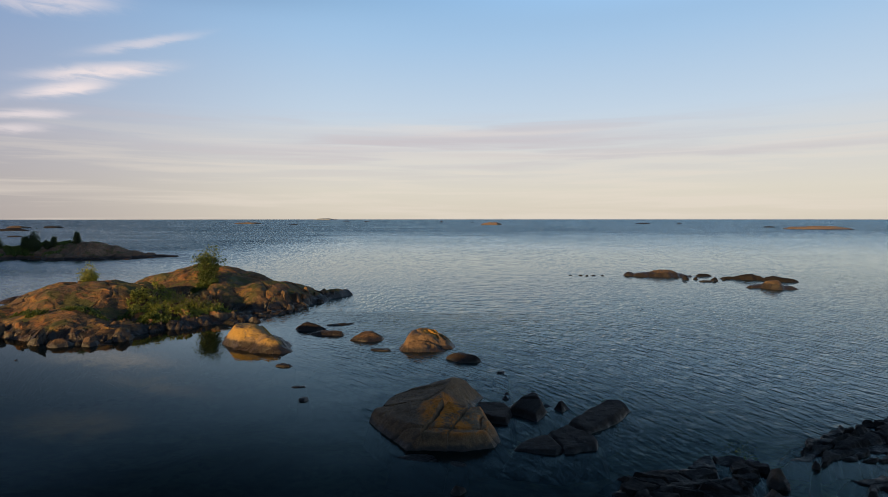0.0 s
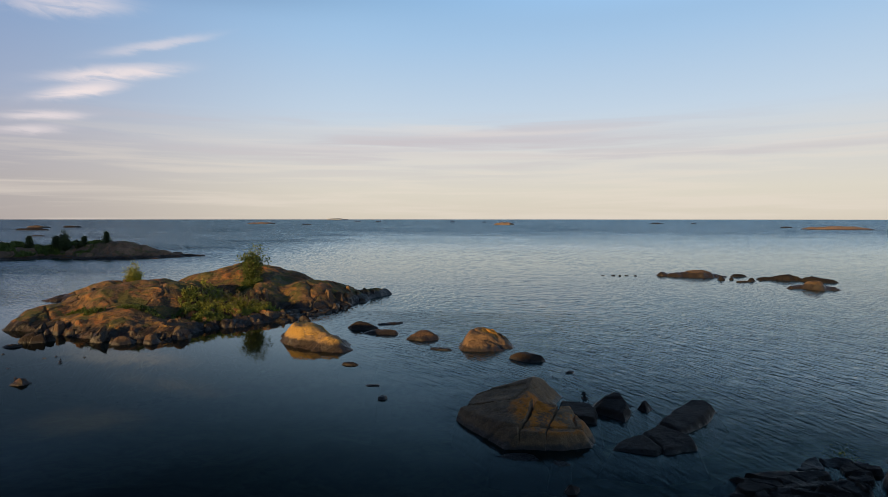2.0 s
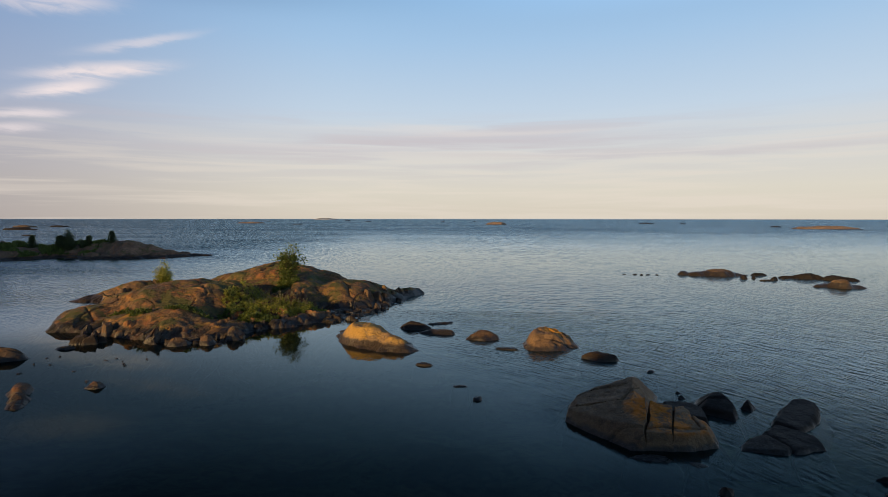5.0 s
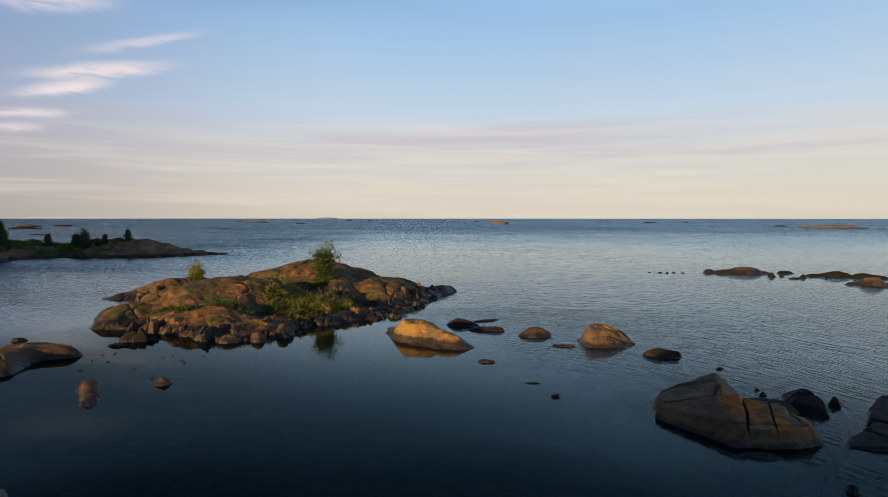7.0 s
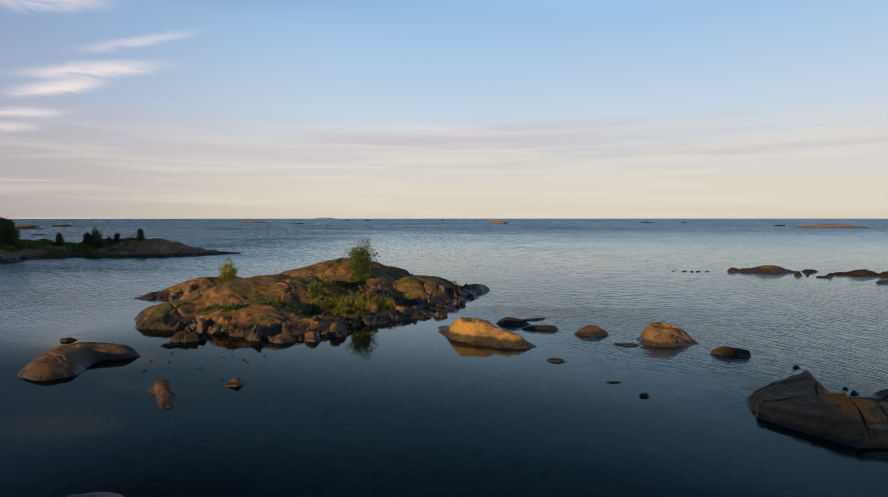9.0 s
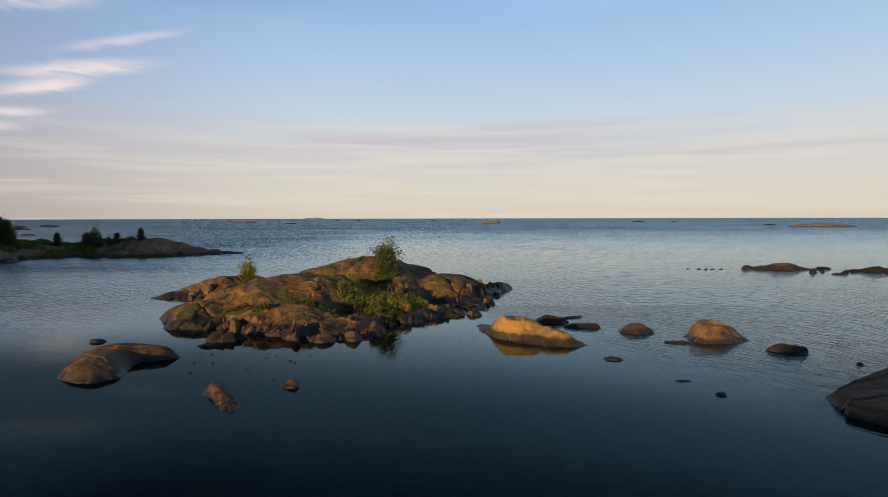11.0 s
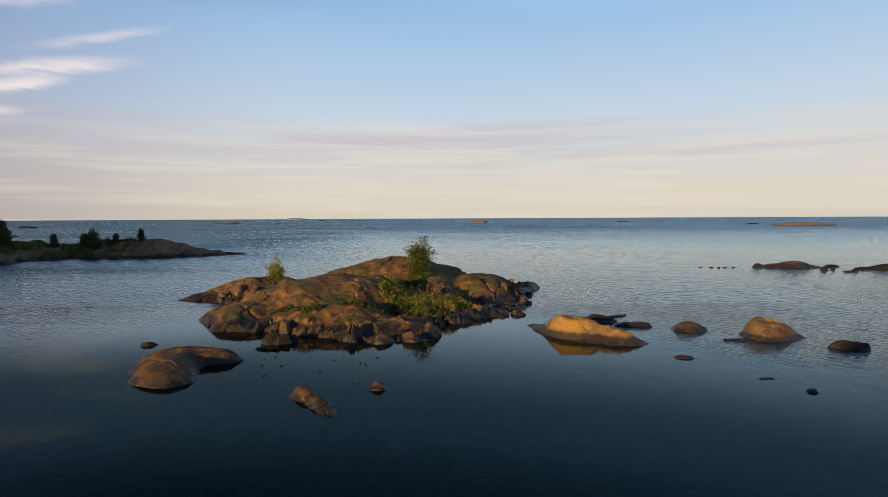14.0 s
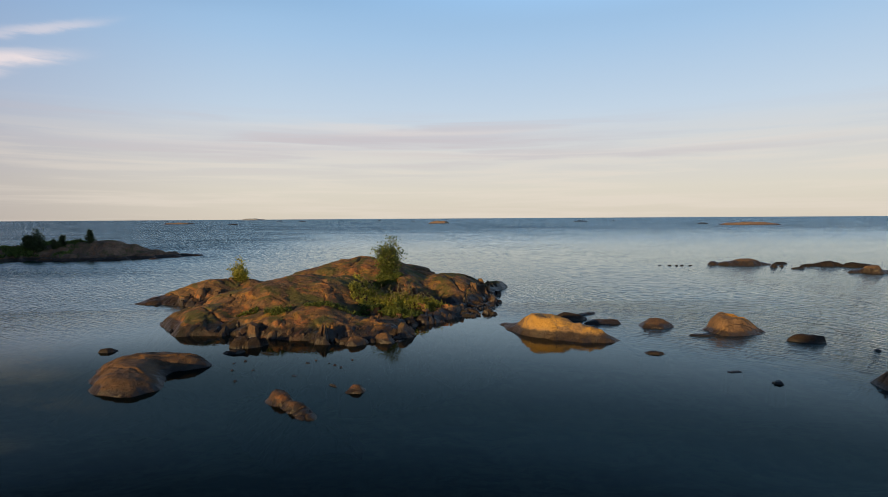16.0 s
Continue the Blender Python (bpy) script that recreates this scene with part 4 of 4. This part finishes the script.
rng = random.Random(58)
for _ in range(12):
    rock("pebble", "tiny dark stone awash in the calm cove", rng.uniform(-23.6, -18.8), rng.uniform(18.4, 21.4), rng.uniform(0.12, 0.3), rng.uniform(0.08, 0.16),
         rng.uniform(0.02, 0.06), rng.uniform(0, 360), DARK_ROCK, rng.randrange(999), "cove pebbles", rings=8, around=16, depth=0.1)

# ---------------------------------------------------------------- loose blocks along the islet's shore
def shore_blocks(label, spots, mats, seed, group, high=0.0, flat=1.0):
    """Blocks strewn about spots (x, y, spread along, spread across, turn, how many, least and most size)."""
    rng = random.Random(seed)
    for x, y, a, b, turn, count, small, large in spots:
        c, s = math.cos(radians(turn)), math.sin(radians(turn))
        for _ in range(count):
            u, v = rng.uniform(-a, a), rng.gauss(0, b / 2)
            size = rng.uniform(small, large)
            px, py = x + u * c - v * s, y + u * s + v * c
            if rng.random() < 0.85:
                ring = [6.2832 * (k + rng.uniform(-0.3, 0.3)) / 6 for k in range(6)]
                ring = [(size / 2 * math.cos(a_) * rng.uniform(0.75, 1.15), size * 0.36 * math.sin(a_) * rng.uniform(0.75, 1.15)) for a_ in ring]
                tall = size * rng.uniform(0.22, 0.5) * flat
                block = new("shore_block", slab_mesh("shore_block", ring, (0, 0, tall, rng.uniform(-0.3, 0.3), rng.uniform(-0.3, 0.3)), rng.choice(mats), rng.randrange(9999),
                                                     steep=rng.uniform(2.0, 5.0), soft=0.02, step=0.05, wobble=0.05, rough=0.02, floor=-0.35))
                block.matrix_world = pose(px, py, 0, 0, 0, turn + rng.uniform(-35, 35))
                tagged(block, label, "rock", group)
                if high:
                    block.matrix_world = pose(px, py, max(islet_ground_fast(px, py) - 0.04, 0), 0, 0, rng.uniform(0, 360))
                continue
            block = rock("shore_block", label, px, py, size, size * rng.uniform(0.55, 0.95), size * rng.uniform(0.3, 0.55) * flat,
                 rng.uniform(0, 360), rng.choice(mats), rng.randrange(10000), group, full=rng.uniform(1.8, 3.5), square=rng.uniform(2.2, 4),
                 cuts=12, rings=12, around=30, rough=0.05, depth=0.4, cut=0.5)
            if high:
                block.matrix_world = pose(px, py, max(islet_ground_fast(px, py) - 0.06, 0), 0, 0, rng.uniform(0, 360))


shore_blocks("angular granite block on the islet's waterline",
             ((-23.15, 23.35, 0.8, 0.5, 0, 12, 0.4, 0.95), (-18.75, 23.55, 1.1, 0.4, 10, 5, 0.35, 0.9), (-17.35, 25.60, 1.3, 0.4, 72, 7, 0.4, 0.9),
              (-20.95, 24.00, 1.5, 0.5, 0, 5, 0.3, 0.7)), (GRANITE, DARK_ROCK, DARK_ROCK), 71, "islet shore blocks")
shore_blocks("small dark stone at the water's edge",
             ((-15.95, 28.60, 1.6, 0.25, 58, 9, 0.15, 0.38), (-13.15, 29.30, 0.8, 0.5, 0, 10, 0.25, 0.7),
              (-11.45, 35.00, 2.4, 0.5, 76, 9, 0.35, 0.8)), (DARK_ROCK, DARK_ROCK, GRANITE), 73, "islet shore stones")

shore_blocks("flat dark slab in the rubble by the islet's water's edge", ((-12.85, 31.80, 2.0, 1.3, 62, 28, 0.4, 1.2),), (DARK_ROCK, DARK_ROCK, GRANITE), 75, "islet rubble", flat=0.45)
shore_blocks("reddish angular block lying among the herbs",
             ((-17.95, 33.00, 1.4, 0.8, 10, 8, 0.5, 1.1), (-16.15, 33.20, 0.9, 0.5, 0, 4, 0.3, 0.7), (-29.25, 34.70, 1.5, 0.4, 12, 9, 0.4, 0.9),
              (-22.65, 25.00, 2.4, 0.4, -8, 7, 0.35, 0.8), (-12.25, 35.60, 1.4, 0.7, 65, 9, 0.4, 0.9), (-11.15, 38.20, 1.2, 0.5, 65, 6, 0.4, 0.8)),
             (GRANITE, GRANITE, GREY_ROCK), 79, "islet blocks", 1.0)

slab_rock("grey_slab", "low smooth grey slab at the foot of the herb gully", (
    ("block", ((-20.15, 24.90), (-19.25, 24.20), (-17.75, 24.70), (-16.95, 26.30), (-17.35, 27.10), (-19.45, 27.00)), (-18.35, 25.80, 0.44, -0.02, 0.05), dict(cracks=((-19.45, 24.20, -18.25, 26.80),))),),
    GREY_ROCK, 275, steep=0.9, soft=0.06, rough=0.03, wobble=0.15, step=0.05)
slab_rock("grey_slab", "flat grey slab tilted into the water", (
    ("block", ((-17.15, 26.40), (-16.45, 27.00), (-15.65, 28.70), (-16.15, 29.10), (-17.05, 27.90)), (-16.55, 27.80, 0.26, -0.05, 0.03), {}),), GREY_ROCK, 276, steep=0.9, soft=0.05, step=0.05)
rock("foot_stone", "rounded dark stone at the islet's foot", -19.15, 23.35, 1.2, 0.75, 0.36, 8, GREY_ROCK, 91, full=2.8)
rock("foot_stone", "rounded dark stone at the islet's foot", -17.95, 23.60, 1.25, 0.7, 0.38, -6, GREY_ROCK, 92, full=2.8)
rock("foot_stone", "flat dark stone awash at the islet's foot", -23.65, 22.30, 1.2, 0.4, 0.12, 4, DARK_ROCK, 93, full=3)

# ---------------------------------------------------------------- near shore below the camera
def ledge(label, start, way, rows, seed):
    """A broken ledge of flat jagged slabs in rows (offset, from, to, height) along a line that runs at an angle."""
    rng = random.Random(seed)
    root = tagged(new("shore_ledge"), label, "ledge")
    root.matrix_world = pose(start[0], start[1], 0)
    c, s_ = math.cos(radians(way)), math.sin(radians(way))
    for off, low, high, tall in rows:
        u = low + rng.uniform(0, 0.2)
        while u < high - 0.15:
            long, deep = min(rng.choice((0.6, 1.0, 1.5, 2.2)) * rng.uniform(0.8, 1.2), high - u + 0.1), rng.uniform(0.30, 0.52)
            twist = radians(rng.uniform(-14, 14))
            corners = []
            for fu, fv in ((0, -0.8), (0.55, -1), (1, -0.6), (0.9, 0.7), (0.4, 1), (-0.05, 0.4)):
                a, b = long * (fu - 0.5 + rng.uniform(-0.16, 0.16)), deep / 2 * (fv + rng.uniform(-0.45, 0.45))
                a, b = u + long / 2 + a * math.cos(twist) - b * math.sin(twist), off + a * math.sin(twist) + b * math.cos(twist)
                corners.append((start[0] + a * c - b * s_, start[1] + a * s_ + b * c))
            mx, my = sum(p[0] for p in corners) / 6, sum(p[1] for p in corners) / 6
            top = (mx, my, tall * rng.uniform(0.2, 0.55), rng.uniform(-0.07, 0.07), rng.uniform(-0.10, 0.16))
            turn = rng.uniform(0, 3.14)
            crack = (mx - 0.5 * math.cos(turn), my - 0.5 * math.sin(turn), mx + 0.5 * math.cos(turn), my + 0.5 * math.sin(turn))
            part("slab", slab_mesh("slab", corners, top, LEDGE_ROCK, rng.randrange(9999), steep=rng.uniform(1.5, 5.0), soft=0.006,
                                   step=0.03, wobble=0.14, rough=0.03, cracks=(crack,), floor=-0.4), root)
            u += long * rng.uniform(0.85, 1.05)


ledge("weedy jagged ledge of the near shore, shade painted into its dark colour", (3.2, 11.35), 7,
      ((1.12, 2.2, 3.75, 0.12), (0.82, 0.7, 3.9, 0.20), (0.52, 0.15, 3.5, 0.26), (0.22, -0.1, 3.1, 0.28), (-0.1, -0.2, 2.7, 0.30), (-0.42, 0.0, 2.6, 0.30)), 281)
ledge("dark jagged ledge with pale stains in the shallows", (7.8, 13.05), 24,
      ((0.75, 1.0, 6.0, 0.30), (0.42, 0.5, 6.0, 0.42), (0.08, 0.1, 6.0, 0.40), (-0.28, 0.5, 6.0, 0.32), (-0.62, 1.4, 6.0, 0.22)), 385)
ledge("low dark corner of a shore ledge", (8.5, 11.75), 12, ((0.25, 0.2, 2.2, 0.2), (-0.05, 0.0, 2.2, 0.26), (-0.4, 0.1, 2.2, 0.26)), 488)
rock("round_boulder", "egg-shaped reddish boulder on the near shore", 6.72, 11.95, 0.6, 0.45, 0.42, 60, GREY_ROCK, 83, full=2.6, cuts=5)
rock("round_boulder", "small brown boulder on the near shore", 6.25, 11.25, 0.55, 0.45, 0.24, 10, GREY_ROCK, 84, full=2.6)
rock("pale_stone", "small pale stone lodged in the dark ledge", 8.05, 12.78, 0.2, 0.2, 0.3, 10, FAR_ROCK, 87, full=2.0, rings=8, around=16)
rng = random.Random(64)
heap = Heap()
for _ in range(5200):
    u, v = rng.random(), rng.gauss(0, 0.13)
    p = Vector((6.85 - 0.35 * u + v, 14.1 - 1.0 * u + 0.5 * v, -0.10 + rng.uniform(-0.03, 0.03)))
    heap.leaf(p, Vector((rng.uniform(-1, 1), rng.uniform(-1, 1), rng.uniform(-0.1, 0.1))), rng.uniform(0.12, 0.26), 0.028, rng)
tagged(new("seaweed", mesh_from("seaweed", heap.verts, heap.faces, HERBS, False)), "yellow-green weed drifting in the shallows", "seaweed", kind="stuff")
rock("lit_ledge", "brown ledge corner of the near shore", -18.0, 9.75, 2.6, 1.1, 0.14, -8, GRANITE, 85, full=3)


def coast_height(xy):
    p = np.column_stack([xy, 0 * xy[:, 0]])
    line = 6.6 + 1.2 * value_noise(p * 0.12, 91)
    h = (line - xy[:, 1]) * 0.25
    hill = (6.9 + 1.1 * np.clip((xy[:, 0] + 47) / 3, 0, 1) + 2.1 * np.clip((xy[:, 0] + 40) / 6, 0, 1)) * np.exp(-((xy[:, 1] + 18) / 7.0) ** 2)
    # unseen hill added in the west, sized to keep the sun off the headland
    west = 22.0 * np.exp(-((xy[:, 0] + 122) / 11.0) ** 2) * np.clip((62 - xy[:, 1]) / 12, 0, 1) * np.clip((xy[:, 1] + 6) / 12, 0, 1)
    return np.where(h < 0, h, np.minimum(h, 0.9) + hill * np.clip((line - xy[:, 1]) / 16, 0, 1)) + 0.25 * fbm(p * 0.3, 95, 4) + west


coast = new("ground", heights_to_mesh("ground", -190, 60, -44, 64, 1.0, coast_height, TURF))
tagged(coast, "heathy rocky shore that rises to a wooded ridge", "ground", kind="structure")
ridge_tree = conifer("ridge_spruce", 1.9, 0.95, 2200, 0.13, 101)
rng = random.Random(7)
for k in range(110):
    x = -150 + k * 1.75 + rng.uniform(-1.0, 1.0)
    if -66 < x < -39:
        continue
    y = -18 + rng.uniform(-2.5, 2.5)
    plant("spruce_tree", "dark wind-bent spruce on the shore ridge", "tree", ridge_tree, x, y, float(coast_height(np.array([[x, y]]))[0]),
          rng.uniform(0, 360), rng.uniform(0.3, 0.7) if x < -36 else rng.uniform(0.5, 0.95), "ridge trees")

# ---------------------------------------------------------------- the headland
NEARER = 0.89                             # the headland's plan is laid out larger than it stands
HEADLAND = ((-72.0, 87.0, 13.0, 5.0, 0, 2.1, 2.4), (-64.6, 86.4, 5.6, 3.4, 0, 2.55, 2.0), (-59.8, 86.4, 3.6, 1.7, 4, 1.15, 2.2),
            (-90.0, 82.0, 15.0, 13.0, 0, 2.2, 2.5), (-86.0, 72.0, 9.0, 6.0, 20, 1.4, 2.5), (-55.4, 89.4, 2.0, 0.8, 4, 0.5, 2.5), (-57.6, 85.0, 3.4, 1.0, 25, 0.4, 3.0), (-54.8, 88.6, 2.0, 0.6, 45, 0.25, 3.0), (-66.0, 82.6, 8.0, 1.6, 0, 0.6, 2.5))


def headland_height(xy):
    xy = np.asarray(xy) / NEARER
    p = np.column_stack([xy, 0 * xy[:, 0]])
    warp = np.stack([fbm(p * 0.22, 111, 3), fbm(p * 0.22 + 9, 114, 3)], 1) * 1.0
    h = rise(xy + warp, HEADLAND, 0.3)
    joint, tone = cells(xy * (1, 1.6), 3.0, 118, 1.6)
    low = np.clip((1.6 - h) / 1.4, 0.1, 1)
    return h + (tone - 0.5) * 0.6 * low - 0.3 * np.exp(-(joint / 0.2) ** 2) * low + 0.22 * fbm(p * 0.6, 119, 5)


headland = new("headland", heights_to_mesh("headland", -100, -44, 53, 88, 0.22, headland_height, MOSSY))
tagged(headland, "low granite headland with scattered dark trees", "headland", kind="structure")
hx, hy = np.meshgrid(np.arange(-96, -60, 0.5) * NEARER, np.arange(70, 92, 0.5) * NEARER)
HEATH = headland_height(np.stack([hx.ravel(), hy.ravel()], 1)).reshape(hx.shape)
bush = conifer("headland_bush", 2.5, 1.2, 4200, 0.17, 131)
clump = broadleaf("headland_alder", 2.9, 0.8, 8, 0.20, 4200, 133, leaves=NEEDLES, first=0.02)
for x, y, s, kind_ in ((-79.3, 84.0, 0.95, bush), (-75.0, 84.6, 1.0, bush), (-74.2, 84.9, 1.25, clump), (-73.2, 84.4, 1.1, clump), (-70.9, 84.2, 0.65, clump), (-70.0, 84.6, 0.75, bush),
                       (-66.4, 85.0, 0.85, bush), (-84.4, 80.4, 1.6, bush), (-83.4, 79.6, 1.3, bush), (-86.0, 80.6, 1.7, bush), (-82.6, 79.0, 0.9, clump),
                       (-85.0, 79.0, 1.3, clump), (-87.6, 78.0, 1.7, bush), (-81.2, 78.2, 0.6, clump), (-83.0, 77.0, 0.7, clump)):
    x, y = x * NEARER, y * NEARER
    ground = float(headland_height(np.array([[x, y]]))[0])
    plant("juniper_tree" if kind_ is bush else "alder_bush", "dark evening-shaded tree on the headland", "tree", kind_, x, y, ground, (x * 77) % 360, s * 0.7, "headland trees")

rng = random.Random(77)
heap = Heap()
for _ in range(9000):
    px, py = rng.uniform(-92, -68), rng.uniform(76, 88)
    dense = math.sin(px * 0.9) + math.sin(py * 1.3 + px * 0.5) + rng.uniform(-0.6, 0.6)
    if dense < 0.2 or py > 0.25 * (px + 92) + 84:
        continue
    pz = float(HEATH[int((py - 70) / 0.5), int((px + 96) / 0.5)])
    if pz < 0.35:
        continue
    for _ in range(4):
        heap.leaf(Vector((px * NEARER + rng.gauss(0, 0.1), py * NEARER + rng.gauss(0, 0.1), pz - 0.05)), Vector((rng.uniform(-0.6, 0.6), rng.uniform(-0.6, 0.6), 1.0)), rng.uniform(0.25, 0.6), 0.09, rng)
tagged(new("heath", mesh_from("heath", heap.verts, heap.faces, LEAVES, False)), "low green heath and grass on the headland", "heath", kind="stuff")
for k, (x, y, long, deep, high) in enumerate(((-78, 81.2, 2.6, 1.1, 0.5), (-74, 81.4, 2.0, 0.9, 0.4), (-70.5, 81.0, 3.0, 1.0, 0.35), (-66.5, 80.9, 2.2, 0.9, 0.4), (-62.0, 82.6, 3.4, 1.0, 0.35), (-82, 77.5, 2.4, 1.2, 0.5))):
    rock("shore_ledge", "low dark granite ledge along the headland's shore", x * NEARER, y * NEARER, long, deep, high, 6 * k - 15, MOSSY if k % 2 else GREY_ROCK, 400 + k, "headland ledges", full=3.0, square=3.5)

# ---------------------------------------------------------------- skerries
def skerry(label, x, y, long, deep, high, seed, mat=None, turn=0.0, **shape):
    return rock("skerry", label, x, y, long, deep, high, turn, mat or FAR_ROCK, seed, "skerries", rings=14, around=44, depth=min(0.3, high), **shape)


outcrop("skerry", "low sunlit granite skerry with a long back", ((17.6, 55.6, 1.4, 0.9, -4, 0.55, 2.2), (19.4, 55.3, 1.9, 1.0, -4, 0.72, 2.4), (21.1, 55.2, 1.0, 0.5, -4, 0.2, 3.0)), SKERRY_ROCK, 341, 0.08, 0.25, 0.07, facets=5)
outcrop("skerry", "small rounded head beside the sunlit skerry", ((16.1, 55.9, 0.75, 0.6, 0, 0.42, 2.2),), SKERRY_ROCK, 342, 0.07, 0.15, 0.05)
outcrop("skerry", "dark skerry with a sunlit back", ((25.2, 46.0, 1.0, 0.9, 0, 0.8, 2.8), (24.3, 46.5, 1.1, 0.5, -5, 0.3, 2.5), (26.2, 45.6, 0.9, 0.4, 0, 0.28, 2.5)), SKERRY_ROCK, 343, 0.06, 0.2, 0.06, facets=5)
outcrop("skerry", "long dark skerry in two humps", ((26.4, 52.6, 1.4, 0.7, -10, 0.55, 2.2), (28.5, 51.4, 1.6, 0.6, -25, 0.5, 2.2), (25.0, 53.0, 0.9, 0.4, 0, 0.2, 3.0)), LEDGE_ROCK, 346, 0.08, 0.25, 0.06)
skerry("dark stone in the open water", 20.4, 52.3, 0.9, 0.8, 0.62, 148, LEDGE_ROCK)
skerry("dark stone in the open water", 22.7, 51.4, 0.85, 0.6, 0.4, 149, LEDGE_ROCK)
skerry("thin dark rock awash", 23.3, 55.4, 2.2, 0.7, 0.28, 150, LEDGE_ROCK)
skerry("thin dark rock awash", 21.6, 50.6, 1.6, 0.4, 0.14, 151, LEDGE_ROCK)
skerry("dark stone in the open water", 21.5, 52.6, 0.5, 0.4, 0.26, 154, LEDGE_ROCK)
skerry("dark stone in the open water", 24.0, 52.2, 0.5, 0.4, 0.22, 155, LEDGE_ROCK)
for x, y, long, high, seed in ((10.0, 55.6, 0.5, 0.05, 152), (11.0, 55.4, 0.55, 0.10, 153), (11.6, 55.0, 0.4, 0.12, 156), (12.3, 55.3, 0.6, 0.08, 157), (13.2, 55.2, 0.4, 0.09, 158), (17.0, 53.6, 0.5, 0.06, 159)):
    skerry("small dark stone awash in a broken line", x, y, long, 0.35, high, seed, LEDGE_ROCK)
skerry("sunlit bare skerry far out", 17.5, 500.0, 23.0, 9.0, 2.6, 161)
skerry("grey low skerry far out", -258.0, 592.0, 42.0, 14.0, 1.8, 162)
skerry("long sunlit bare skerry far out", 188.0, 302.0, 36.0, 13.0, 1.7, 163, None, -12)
skerry("low dark skerry far out", 193.0, 617.0, 18.0, 7.0, 1.0, 164, LEDGE_ROCK)
skerry("low dark skerry far out", 237.0, 626.0, 8.0, 5.0, 0.8, 165, LEDGE_ROCK)
skerry("low dark skerry far out", 197.0, 366.0, 9.0, 4.0, 0.8, 166, LEDGE_ROCK)
skerry("low dark skerry far out", -170.0, 494.0, 15.0, 5.0, 0.7, 167, LEDGE_ROCK)
skerry("low dark skerry far out", -272.0, 1120.0, 17.0, 8.0, 1.4, 168, LEDGE_ROCK)
skerry("low dark skerry far out", -200.0, 980.0, 14.0, 7.0, 1.2, 169, LEDGE_ROCK)
skerry("low dark skerry far out", -60.0, 980.0, 9.0, 6.0, 1.2, 170, LEDGE_ROCK)
skerry("low dark skerry far out", -2.0, 850.0, 9.0, 5.0, 1.0, 171, LEDGE_ROCK)
skerry("pale skerry beyond the headland", -285.0, 315.0, 20.0, 9.0, 1.4, 172, SKERRY_ROCK)
# near-black rock: this skerry's shade is put into its colour
skerry("pale skerry beyond the headland", -278.0, 334.0, 16.0, 7.0, 1.1, 173, LEDGE_ROCK)
skerry("small dark skerry beyond the headland", -150.0, 165.0, 6.5, 2.0, 0.4, 175, LEDGE_ROCK)
skerry("dark low skerry beyond the headland", -230.0, 250.0, 24.0, 8.0, 1.0, 174, LEDGE_ROCK)
rock("far_island", "distant island low on the horizon, haze painted into its colour", -737, 2600, 115, 80, 8.5, 0, FAR_HAZE, 181, "skerries", full=1.6, cuts=3, depth=4.0, rough=0.03)
